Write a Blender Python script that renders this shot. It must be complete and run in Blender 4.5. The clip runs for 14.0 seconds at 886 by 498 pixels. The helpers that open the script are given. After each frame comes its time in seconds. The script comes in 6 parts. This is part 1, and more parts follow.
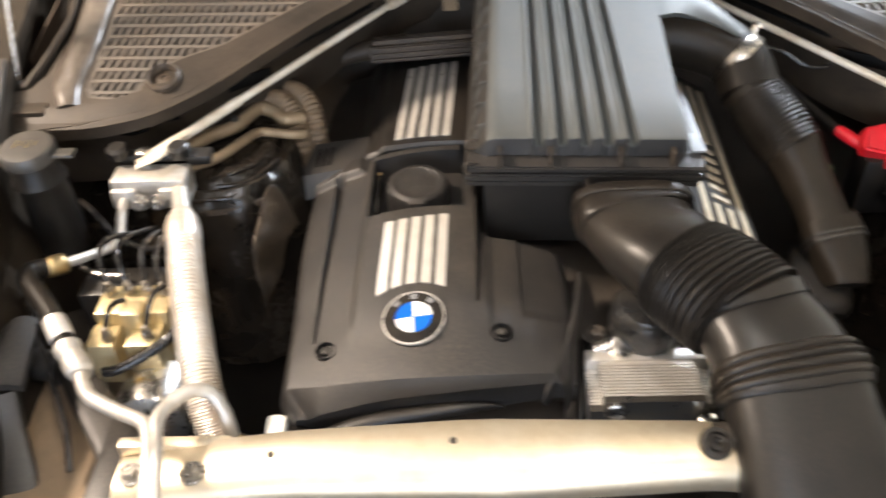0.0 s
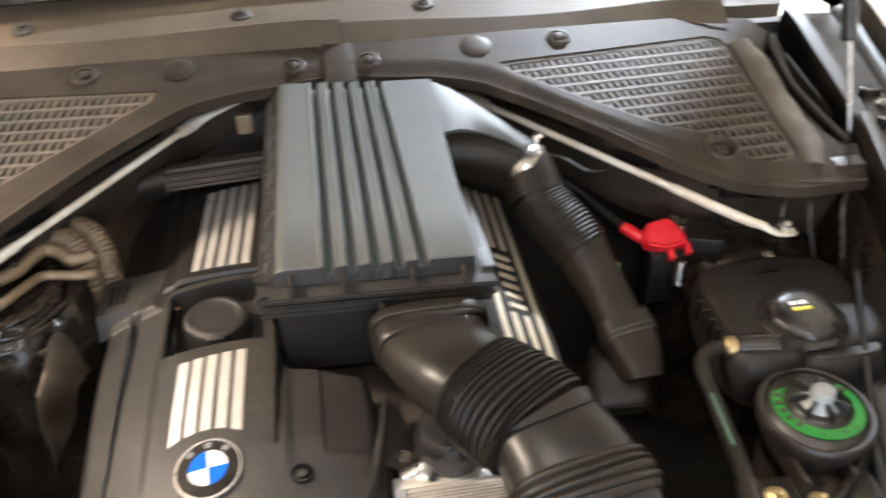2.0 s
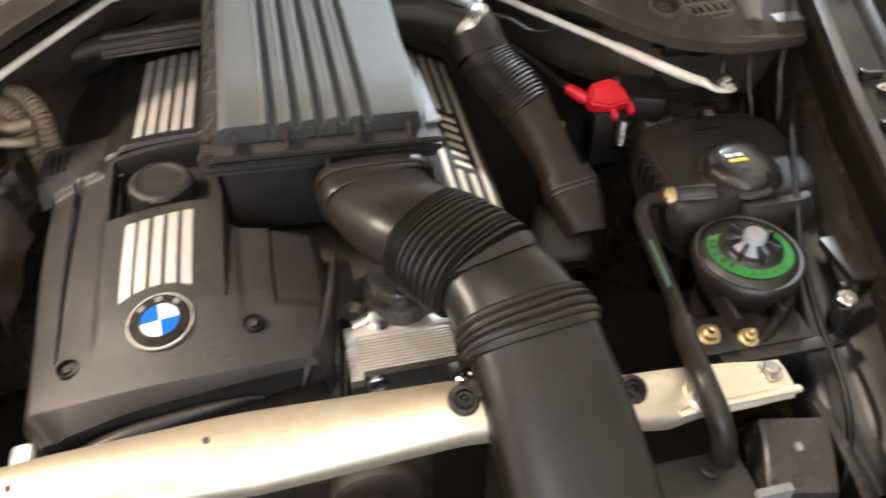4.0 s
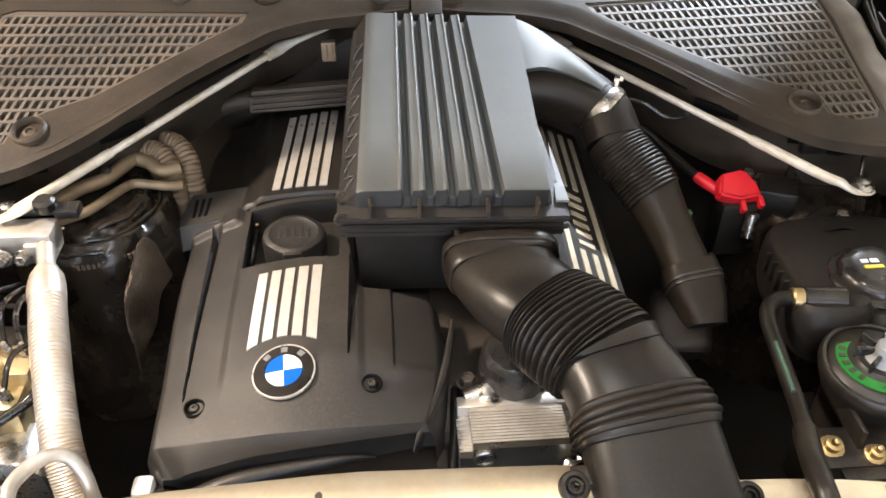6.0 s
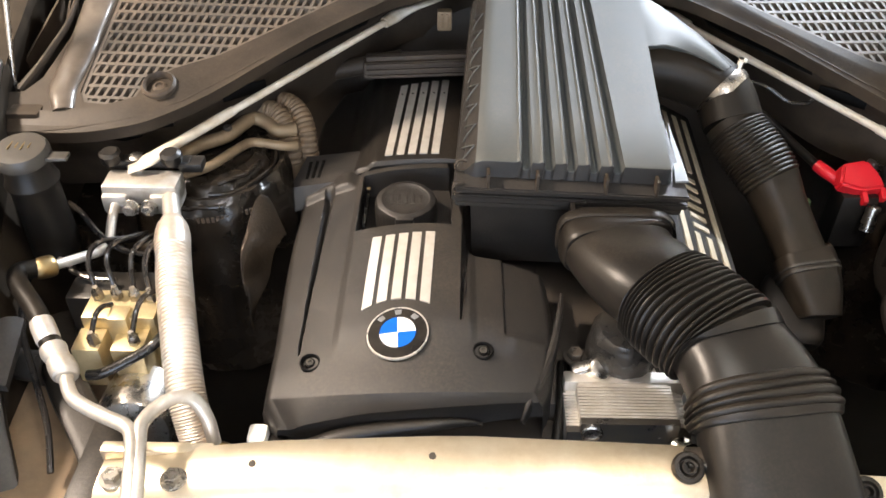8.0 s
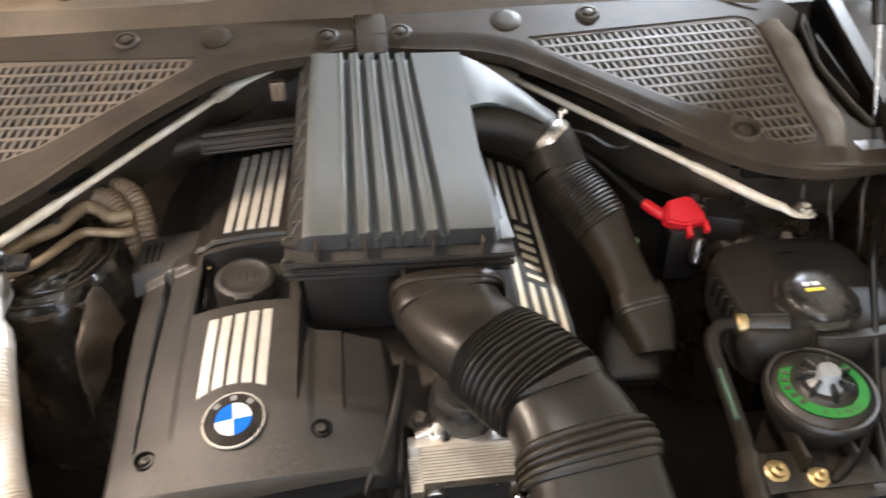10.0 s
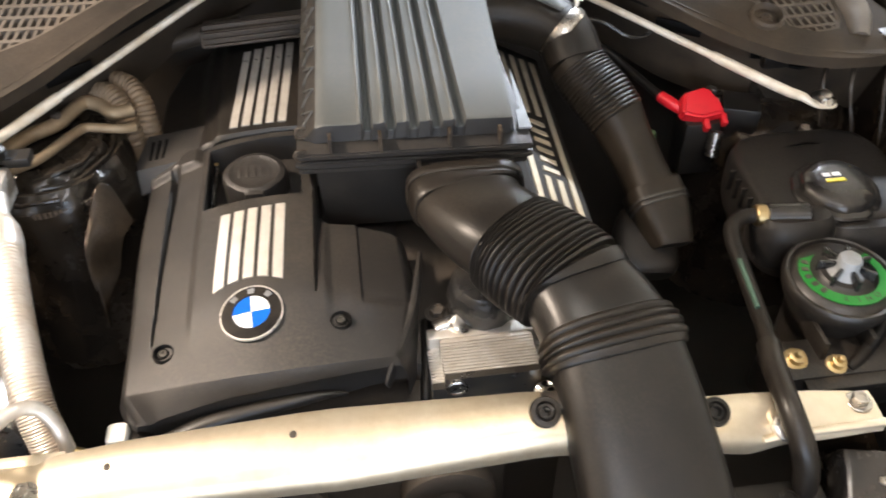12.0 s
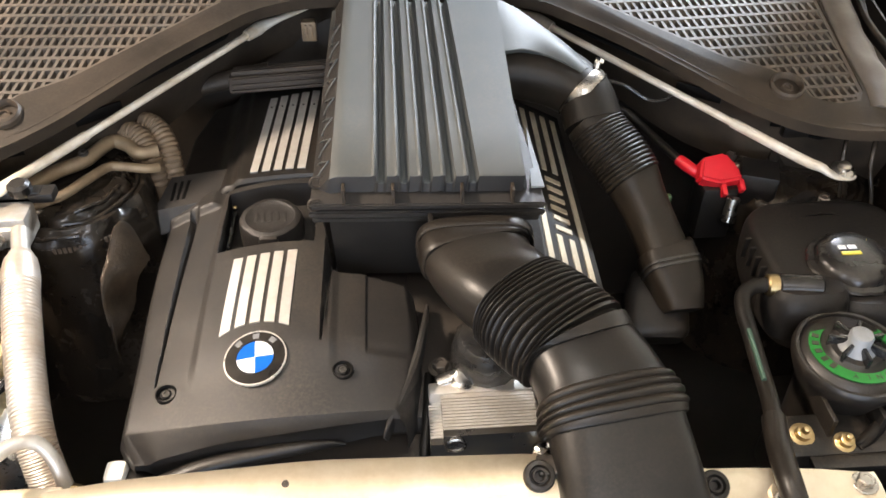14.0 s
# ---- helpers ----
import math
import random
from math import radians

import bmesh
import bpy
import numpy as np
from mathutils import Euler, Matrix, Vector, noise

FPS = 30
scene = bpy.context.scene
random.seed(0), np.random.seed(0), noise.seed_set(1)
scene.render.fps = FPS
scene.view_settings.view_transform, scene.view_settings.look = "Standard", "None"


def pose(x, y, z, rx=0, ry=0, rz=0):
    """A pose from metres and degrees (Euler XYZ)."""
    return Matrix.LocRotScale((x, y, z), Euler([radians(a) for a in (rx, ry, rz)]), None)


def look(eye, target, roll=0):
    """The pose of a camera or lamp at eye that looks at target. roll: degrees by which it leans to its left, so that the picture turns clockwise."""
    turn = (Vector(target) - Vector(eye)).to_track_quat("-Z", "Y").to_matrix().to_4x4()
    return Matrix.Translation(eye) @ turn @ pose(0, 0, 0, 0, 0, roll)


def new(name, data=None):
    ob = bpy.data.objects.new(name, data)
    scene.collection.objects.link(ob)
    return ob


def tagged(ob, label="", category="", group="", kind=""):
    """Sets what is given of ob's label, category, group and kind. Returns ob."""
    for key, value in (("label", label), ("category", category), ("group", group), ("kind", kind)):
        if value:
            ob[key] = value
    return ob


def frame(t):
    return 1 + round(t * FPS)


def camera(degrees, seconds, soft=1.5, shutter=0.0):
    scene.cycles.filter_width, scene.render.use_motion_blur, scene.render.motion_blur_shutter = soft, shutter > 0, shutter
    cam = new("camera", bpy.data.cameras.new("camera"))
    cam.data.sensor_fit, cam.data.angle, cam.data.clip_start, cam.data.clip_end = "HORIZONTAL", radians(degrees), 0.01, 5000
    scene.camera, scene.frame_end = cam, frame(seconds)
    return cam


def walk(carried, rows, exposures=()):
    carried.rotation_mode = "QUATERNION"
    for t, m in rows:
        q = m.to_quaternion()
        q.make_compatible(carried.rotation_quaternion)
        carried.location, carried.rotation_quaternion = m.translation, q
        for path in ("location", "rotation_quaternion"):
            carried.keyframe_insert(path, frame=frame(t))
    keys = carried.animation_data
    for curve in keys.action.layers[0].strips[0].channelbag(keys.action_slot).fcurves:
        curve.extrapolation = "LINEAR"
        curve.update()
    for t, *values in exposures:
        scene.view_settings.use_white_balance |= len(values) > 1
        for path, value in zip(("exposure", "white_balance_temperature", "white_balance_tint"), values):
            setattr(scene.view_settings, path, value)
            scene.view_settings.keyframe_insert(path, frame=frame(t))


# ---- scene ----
cam = camera(55.6, 14.0, soft=1.6, shutter=0.6)
PATH = [
    (0, (-0.117, -0.054, 1.637), (-0.195, 1.465, 0.338), -3.4),
    (0.5, (-0.187, -0.043, 1.644), (-0.354, 1.487, 0.366), -2.8),
    (1, (-0.157, -0.034, 1.664), (-0.219, 1.562, 0.46), -1.8),
    (1.5, (-0.105, -0.013, 1.679), (-0.039, 1.6, 0.498), -1.5),
    (2, (-0.028, -0.016, 1.673), (0.228, 1.594, 0.514), -1.2),
    (2.5, (0.014, -0.033, 1.671), (0.418, 1.554, 0.523), -1.6),
    (3, (0.002, -0.039, 1.656), (0.452, 1.493, 0.451), -1.3),
    (3.5, (-0.008, -0.04, 1.638), (0.419, 1.398, 0.315), -0.3),
    (4, (-0.028, -0.063, 1.634), (0.306, 1.383, 0.294), 0.1),
    (4.2, (-0.052, -0.067, 1.632), (0.231, 1.408, 0.311), 0.5),
    (6.3, (-0.066, -0.054, 1.663), (0.054, 1.511, 0.423), 0.3),
    (6.5, (-0.071, -0.054, 1.661), (0.051, 1.504, 0.413), 0.7),
    (7, (-0.104, -0.053, 1.661), (-0.046, 1.479, 0.377), 1.4),
    (7.2, (-0.124, -0.056, 1.657), (-0.121, 1.468, 0.362), 1.4),
    (9.3, (-0.11, -0.065, 1.677), (-0.14, 1.502, 0.434), -0.8),
    (9.5, (-0.085, -0.054, 1.685), (-0.059, 1.516, 0.448), -0.7),
    (10, (-0.015, -0.046, 1.697), (0.154, 1.53, 0.477), -1.0),
    (10.5, (0.02, -0.046, 1.685), (0.284, 1.491, 0.434), -1.1),
    (11, (0.034, -0.051, 1.664), (0.34, 1.431, 0.356), -0.8),
    (11.5, (-0.004, -0.052, 1.652), (0.274, 1.389, 0.294), -0.2),
    (12, (-0.052, -0.045, 1.661), (0.127, 1.399, 0.289), -0.8),
    (12.5, (-0.06, -0.039, 1.671), (0.07, 1.438, 0.328), -0.5),
    (13, (-0.036, -0.037, 1.674), (0.079, 1.467, 0.361), -0.3),
    (13.5, (-0.024, -0.04, 1.677), (0.085, 1.474, 0.374), -0.2),
    (14, (-0.022, -0.042, 1.675), (0.089, 1.477, 0.379), 0.1),
]
walk(cam, [(t, look(eye, target, roll)) for t, eye, target, roll in PATH])

# ---- world and light ----
world = bpy.data.worlds.new("workshop_air")
scene.world = world
world.use_nodes = True
world.node_tree.nodes["Background"].inputs[0].default_value = (0.9, 0.86, 0.8, 1)
world.node_tree.nodes["Background"].inputs[1].default_value = 0.10
KEY_WARM, KEY_REAR, KEY_FRONT, KEY_TOP, DOOR = 260.0, 630.0, 30.0, 95.0, 155.0


# ---- materials ----
def mat(name, c, rough=0.5, metal=0.0, c2=None, scale=40.0, bump=0.0, bscale=500.0, rvar=0.12, coat=0.0, amount=0.5, spec=0.5, dust=0.0):
    m = bpy.data.materials.new(name)
    m.use_nodes = True
    nt = m.node_tree
    b = nt.nodes["Principled BSDF"]
    tc = nt.nodes.new("ShaderNodeTexCoord")
    n1 = nt.nodes.new("ShaderNodeTexNoise")
    n1.inputs["Scale"].default_value, n1.inputs["Detail"].default_value, n1.inputs["Roughness"].default_value = scale, 5, 0.65
    n2 = nt.nodes.new("ShaderNodeTexNoise")
    n2.inputs["Scale"].default_value, n2.inputs["Detail"].default_value = scale * 0.17, 3
    nt.links.new(tc.outputs["Object"], n1.inputs["Vector"])
    nt.links.new(tc.outputs["Object"], n2.inputs["Vector"])
    mul = nt.nodes.new("ShaderNodeMath")
    mul.operation = "MULTIPLY"
    nt.links.new(n1.outputs["Fac"], mul.inputs[0])
    nt.links.new(n2.outputs["Fac"], mul.inputs[1])
    ramp = nt.nodes.new("ShaderNodeMapRange")
    ramp.inputs["From Min"].default_value, ramp.inputs["From Max"].default_value = 0.14, 0.40
    ramp.inputs["To Max"].default_value = amount * 2
    nt.links.new(mul.outputs[0], ramp.inputs["Value"])
    mix = nt.nodes.new("ShaderNodeMix")
    mix.data_type = "RGBA"
    c2 = c2 or tuple(v * 0.6 for v in c)
    mix.inputs[6].default_value, mix.inputs[7].default_value = (*c, 1), (*c2, 1)
    nt.links.new(ramp.outputs[0], mix.inputs[0])
    colour = mix.outputs[2]
    if dust:
        # settled dust on upward faces, in fine specks and soft patches
        geo = nt.nodes.new("ShaderNodeNewGeometry")
        sep = nt.nodes.new("ShaderNodeSeparateXYZ")
        nt.links.new(geo.outputs["Normal"], sep.inputs[0])
        up = nt.nodes.new("ShaderNodeMapRange")
        up.inputs["From Min"].default_value, up.inputs["From Max"].default_value = 0.35, 0.98
        nt.links.new(sep.outputs["Z"], up.inputs["Value"])
        n4 = nt.nodes.new("ShaderNodeTexNoise")
        n4.inputs["Scale"].default_value, n4.inputs["Detail"].default_value, n4.inputs["Roughness"].default_value = 260, 4, 0.7
        nt.links.new(tc.outputs["Object"], n4.inputs["Vector"])
        sp = nt.nodes.new("ShaderNodeMapRange")
        sp.inputs["From Min"].default_value, sp.inputs["From Max"].default_value = 0.42, 0.72
        nt.links.new(n4.outputs["Fac"], sp.inputs["Value"])
        n5 = nt.nodes.new("ShaderNodeTexNoise")
        n5.inputs["Scale"].default_value, n5.inputs["Detail"].default_value = 11, 4
        nt.links.new(tc.outputs["Object"], n5.inputs["Vector"])
        pt = nt.nodes.new("ShaderNodeMapRange")
        pt.inputs["From Min"].default_value, pt.inputs["From Max"].default_value, pt.inputs["To Max"].default_value = 0.35, 0.7, dust
        nt.links.new(n5.outputs["Fac"], pt.inputs["Value"])
        m1, m2 = nt.nodes.new("ShaderNodeMath"), nt.nodes.new("ShaderNodeMath")
        m1.operation = m2.operation = "MULTIPLY"
        nt.links.new(up.outputs[0], m1.inputs[0])
        nt.links.new(sp.outputs[0], m1.inputs[1])
        nt.links.new(m1.outputs[0], m2.inputs[0])
        nt.links.new(pt.outputs[0], m2.inputs[1])
        mix2 = nt.nodes.new("ShaderNodeMix")
        mix2.data_type = "RGBA"
        mix2.inputs[7].default_value = (0.2, 0.155, 0.11, 1)
        nt.links.new(colour, mix2.inputs[6])
        nt.links.new(m2.outputs[0], mix2.inputs[0])
        colour = mix2.outputs[2]
    nt.links.new(colour, b.inputs["Base Color"])
    rr = nt.nodes.new("ShaderNodeMapRange")
    rr.inputs["To Min"].default_value, rr.inputs["To Max"].default_value = max(0.02, rough - rvar), min(1, rough + rvar)
    nt.links.new(n1.outputs["Fac"], rr.inputs["Value"])
    nt.links.new(rr.outputs[0], b.inputs["Roughness"])
    b.inputs["Metallic"].default_value = metal
    b.inputs["Coat Weight"].default_value = coat
    b.inputs["Specular IOR Level"].default_value = spec
    if bump:
        n3 = nt.nodes.new("ShaderNodeTexNoise")
        n3.inputs["Scale"].default_value, n3.inputs["Detail"].default_value = bscale, 3
        nt.links.new(tc.outputs["Object"], n3.inputs["Vector"])
        bp = nt.nodes.new("ShaderNodeBump")
        bp.inputs["Strength"].default_value, bp.inputs["Distance"].default_value = bump, 0.002
        nt.links.new(n3.outputs["Fac"], bp.inputs["Height"])
        nt.links.new(bp.outputs["Normal"], b.inputs["Normal"])
    return m


def glow(name, c, strength):
    m = bpy.data.materials.new(name)
    m.use_nodes = True
    b = m.node_tree.nodes["Principled BSDF"]
    b.inputs["Emission Color"].default_value, b.inputs["Emission Strength"].default_value = (*c, 1), strength
    return m


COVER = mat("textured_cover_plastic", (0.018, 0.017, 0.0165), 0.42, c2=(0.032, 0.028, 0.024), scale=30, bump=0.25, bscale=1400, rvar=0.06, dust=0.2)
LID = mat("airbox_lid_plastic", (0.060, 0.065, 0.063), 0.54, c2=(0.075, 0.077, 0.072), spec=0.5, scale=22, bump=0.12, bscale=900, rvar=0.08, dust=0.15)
BLACK = mat("black_plastic", (0.007, 0.0062, 0.0055), 0.42, c2=(0.018, 0.0145, 0.011), scale=35, bump=0.15, bscale=300, dust=0.2)
GLOSS = mat("gloss_black_plastic", (0.012, 0.011, 0.011), 0.2, c2=(0.03, 0.026, 0.022), scale=30)
RUBBER = mat("black_rubber", (0.0085, 0.0072, 0.006), 0.38, c2=(0.018, 0.0145, 0.011), scale=45, bump=0.07, bscale=500, dust=0.16, rvar=0.14, spec=0.32)
HOSE = mat("rubber_hose", (0.006, 0.0053, 0.0046), 0.42, c2=(0.014, 0.011, 0.008), scale=30, spec=0.25, dust=0.06)
EARTHY = mat("brown_rubber_and_elbow_shade", (0.0100, 0.0079, 0.0057), 0.46, c2=(0.024, 0.018, 0.012), scale=26, bump=0.06, bscale=400, rvar=0.12, spec=0.26)
DUSTY = mat("dusty_dark_plastic", (0.03, 0.024, 0.018), 0.5, c2=(0.085, 0.062, 0.043), scale=18, bump=0.2, bscale=500, spec=0.25)
COWL = mat("dusty_cowl_plastic", (0.018, 0.0145, 0.011), 0.46, c2=(0.060, 0.044, 0.030), scale=9, bump=0.1, bscale=600, rvar=0.12, dust=0.12, spec=0.2)
TAN = mat("dusty_tan_panel", (0.23, 0.16, 0.095), 0.6, c2=(0.12, 0.085, 0.055), scale=16, bump=0.15, bscale=200)
SHIELD = mat("brown_embossed_sheet", (0.05, 0.034, 0.02), 0.36, 0.5, c2=(0.016, 0.011, 0.007), scale=30, bump=0.35, bscale=260)
MATTE = mat("matt_black_socket", (0.006, 0.0055, 0.005), 0.5, spec=0.12)
DUCT = mat("smooth_duct_rubber", (0.0075, 0.0070, 0.0066), 0.38, c2=(0.019, 0.0155, 0.012), scale=16, bump=0.05, bscale=220, dust=0.10, rvar=0.14, spec=0.32)
GRILLE = mat("dusty_grille_plastic", (0.078, 0.067, 0.055), 0.45, spec=0.40, c2=(0.11, 0.08, 0.055), scale=16, bump=0.15, bscale=600)
VOID = mat("oily_dark_metal", (0.034, 0.028, 0.022), 0.62, c2=(0.055, 0.043, 0.032), scale=22, bump=0.2, bscale=200)
TOWER = mat("black_body_sealer", (0.0125, 0.0098, 0.0074), 0.25, c2=(0.034, 0.025, 0.017), scale=20, bump=0.3, bscale=45, spec=0.45, dust=0.05)
ALU = mat("cast_aluminium", (0.66, 0.64, 0.61), 0.44, 0.75, c2=(0.5, 0.46, 0.4), scale=50, bump=0.12, bscale=900)
BAR = mat("brushed_aluminium_bar", (0.80, 0.71, 0.56), 0.42, 0.85, c2=(0.62, 0.51, 0.35), scale=24, bump=0.08, bscale=700)
FOIL = mat("aluminium_sleeve", (0.88, 0.86, 0.83), 0.38, 0.7, c2=(0.5, 0.37, 0.24), scale=14, bump=0.2, bscale=300)
STRIPE = mat("satin_silver_inlay", (0.74, 0.71, 0.66), 0.42, 0.55, c2=(0.62, 0.58, 0.52), scale=60, rvar=0.06)
STEEL = mat("zinc_steel", (0.55, 0.53, 0.5), 0.28, 1.0, c2=(0.35, 0.31, 0.26), scale=60)
COVERPLATE = mat("dull_steel_plate", (0.16, 0.155, 0.15), 0.3, 0.9, c2=(0.24, 0.2, 0.13), scale=22)
RIMSILVER = mat("satin_silver_rim", (0.86, 0.83, 0.78), 0.3, 0.6, c2=(0.7, 0.66, 0.6), scale=60)
CHROME = mat("bright_chrome", (0.85, 0.84, 0.82), 0.1, 1.0, c2=(0.7, 0.68, 0.65), scale=60, rvar=0.05)
BRASS = mat("yellow_zinc_plating", (0.55, 0.42, 0.22), 0.34, 1.0, c2=(0.34, 0.24, 0.12), scale=45)
ABSBLOCK = mat("anodised_block", (0.72, 0.6, 0.36), 0.4, 0.8, c2=(0.48, 0.37, 0.2), scale=40, bump=0.1, bscale=600)
GOLDEN = mat("faded_gold_stripe", (0.66, 0.58, 0.45), 0.42, 0.4, c2=(0.52, 0.43, 0.3), scale=50)
BRACEM = mat("satin_silver_brace", (0.88, 0.83, 0.74), 0.40, 0.12, c2=(0.55, 0.45, 0.32), scale=26, bump=0.06, bscale=500)
TANPIPE = mat("weathered_aluminium_pipe", (0.34, 0.255, 0.16), 0.5, 0.3, c2=(0.2, 0.14, 0.085), scale=30)
PAINT = mat("beige_metallic_paint", (0.25, 0.215, 0.17), 0.3, 0.1, c2=(0.23, 0.197, 0.155), scale=8, coat=0.8, rvar=0.05)
INNER = mat("dusty_inner_paint", (0.085, 0.07, 0.056), 0.45, 0.0, c2=(0.05, 0.038, 0.026), scale=14, bump=0.1, bscale=300)
RAIL = mat("black_rail_paint", (0.012, 0.010, 0.008), 0.42, 0.0, c2=(0.036, 0.027, 0.018), scale=14, spec=0.22, dust=0.06)
SEAL = mat("rubber_seal", (0.036, 0.032, 0.028), 0.4, c2=(0.06, 0.048, 0.036), scale=24, spec=0.5, bump=0.08, bscale=200)
RED = mat("red_terminal_plastic", (0.72, 0.018, 0.03), 0.38, c2=(0.6, 0.012, 0.02), scale=40)
GREEN = mat("green_label", (0.01, 0.15, 0.018), 0.4, c2=(0.014, 0.18, 0.026), scale=40)
BLUE = mat("blue_enamel", (0.012, 0.13, 0.6), 0.15, coat=0.6, c2=(0.01, 0.11, 0.52), scale=80)
WHITE = mat("white_enamel", (0.82, 0.82, 0.83), 0.18, coat=0.6, c2=(0.76, 0.76, 0.77), scale=80)
SMOKE = mat("smoky_plastic", (0.012, 0.0125, 0.0135), 0.24, coat=0.15, rvar=0.05, c2=(0.035, 0.032, 0.028), scale=40)
WASHCAP = mat("dark_grey_cap", (0.034, 0.032, 0.029), 0.4, c2=(0.07, 0.06, 0.048), scale=40)
GREYCAP = mat("grey_cap_plastic", (0.24, 0.255, 0.27), 0.4, c2=(0.14, 0.13, 0.12), scale=40)
STICKER = mat("paper_label", (0.75, 0.74, 0.7), 0.5, c2=(0.66, 0.63, 0.56), scale=30)
YELLOW = mat("yellow_print", (0.75, 0.6, 0.05), 0.4, c2=(0.65, 0.5, 0.04), scale=40)
LACQUER = mat("dark_grey_lacquer", (0.03, 0.027, 0.025), 0.26, 0.3, c2=(0.05, 0.042, 0.035), scale=18, bump=0.06, bscale=300, dust=0.1)
TANKM = mat("matt_tank_plastic", (0.010, 0.009, 0.0085), 0.5, c2=(0.02, 0.017, 0.014), scale=30, bump=0.12, bscale=350, spec=0.25, dust=0.15)
SHEEN = mat("cowl_plastic_with_sheen", (0.15, 0.125, 0.10), 0.34, c2=(0.06, 0.046, 0.034), scale=12, bump=0.1, bscale=300, spec=0.5)
DUSTRUB = mat("dusty_rubber_flange", (0.075, 0.058, 0.042), 0.55, c2=(0.13, 0.098, 0.068), scale=12, bump=0.15, bscale=400, spec=0.25)
PRINT = mat("pale_stamped_print", (0.13, 0.10, 0.075), 0.5, c2=(0.08, 0.06, 0.045), scale=60)
MAT_INSUL = mat("black_hood_insulation", (0.02, 0.02, 0.02), 0.9, c2=(0.035, 0.032, 0.03), scale=60, bump=0.4, bscale=300)
CONCRETE = mat("workshop_concrete", (0.62, 0.6, 0.56), 0.6, c2=(0.5, 0.47, 0.43), scale=3, bump=0.2, bscale=80)
WALLP = mat("workshop_wall_paint", (0.76, 0.72, 0.64), 0.7, c2=(0.66, 0.61, 0.53), scale=2, bump=0.1, bscale=60)
GLASS = mat("dark_glass", (0.012, 0.014, 0.015), 0.05, c2=(0.012, 0.014, 0.015), coat=0.5, rvar=0.02)


# ---- mesh helpers ----
def link(name, bm, m, parent=None, label="", angle=38):
    bmesh.ops.recalc_face_normals(bm, faces=bm.faces[:])
    me = bpy.data.meshes.new(name)
    bm.to_mesh(me)
    bm.free()
    for p in me.polygons:
        p.use_smooth = True
    me.set_sharp_from_angle(angle=radians(angle))
    me.materials.append(m)
    ob = new(name, me)
    if parent is not None:
        ob.parent = parent
        if parent.type == "EMPTY":
            ob.matrix_parent_inverse = Matrix.Translation(-parent.location)
        if label:
            ob["label"] = label
    return ob


def part(name, bm, m, parent, label="", angle=38):
    return link(name, bm, m, parent, label, angle)


def thing(name, at, label, category, group="", kind=""):
    ob = new(name)
    ob.empty_display_size = 0.02
    ob.location = at
    return tagged(ob, label, category, group, kind)


def solo(name, bm, m, label, category, group="", kind="", angle=38):
    cs = [v.co for v in bm.verts]
    base = Vector((sum(c.x for c in cs) / len(cs), sum(c.y for c in cs) / len(cs), min(c.z for c in cs)))
    bmesh.ops.translate(bm, verts=bm.verts[:], vec=-base)
    ob = link(name, bm, m, angle=angle)
    ob.location = base
    return tagged(ob, label, category, group, kind)


def B():
    return bmesh.new()


def box(bm, x0, x1, y0, y1, z0, z1, bev=0.003, m=None):
    mm = Matrix.LocRotScale(((x0 + x1) / 2, (y0 + y1) / 2, (z0 + z1) / 2), None, (abs(x1 - x0), abs(y1 - y0), abs(z1 - z0)))
    g = bmesh.ops.create_cube(bm, size=1, matrix=mm)
    vs = g["verts"]
    if bev:
        es = list({e for v in vs for e in v.link_edges})
        r = bmesh.ops.bevel(bm, geom=es, offset=bev, segments=2, affect="EDGES", profile=0.6)
        vs = list({v for f in r["faces"] for v in f.verts} | {v for v in vs if v.is_valid})
    if m is not None:
        bmesh.ops.transform(bm, matrix=m, verts=vs)
    return bm


def frame_of(axis):
    a = Vector(axis).normalized()
    s = a.cross(Vector((0, 0, 1)))
    if s.length < 1e-3:
        s = Vector((1, 0, 0))
    s.normalize()
    return s, a.cross(s).normalized(), a


def lathe(bm, profile, at, axis=(0, 0, 1), n=32, lobes=0, amp=0.0):
    """Rings of (radius, height) round an axis from a foot point."""
    s, q, a = frame_of(axis)
    at = Vector(at)
    rings = []
    for r, h in profile:
        ring = []
        for i in range(n):
            th = 2 * math.pi * i / n
            rr = max(r, 1e-5) * (1 + (amp * math.copysign(abs(math.cos(lobes * th / 2)) ** 0.5, 1) if lobes else 0))
            ring.append(bm.verts.new(at + a * h + s * (rr * math.cos(th)) + q * (rr * math.sin(th))))
        rings.append(ring)
    for A, C in zip(rings, rings[1:]):
        for i in range(n):
            bm.faces.new((A[i], A[(i + 1) % n], C[(i + 1) % n], C[i]))
    bm.faces.new(rings[0][::-1])
    bm.faces.new(rings[-1])
    return bm


def rod(bm, p0, p1, r, n=16, r1=None):
    p0, p1 = Vector(p0), Vector(p1)
    L = (p1 - p0).length
    r1 = r if r1 is None else r1
    c = min(r, L) * 0.15
    return lathe(bm, [(r - c, 0), (r, c), (r1, L - c), (r1 - c, L)], p0, p1 - p0, n)


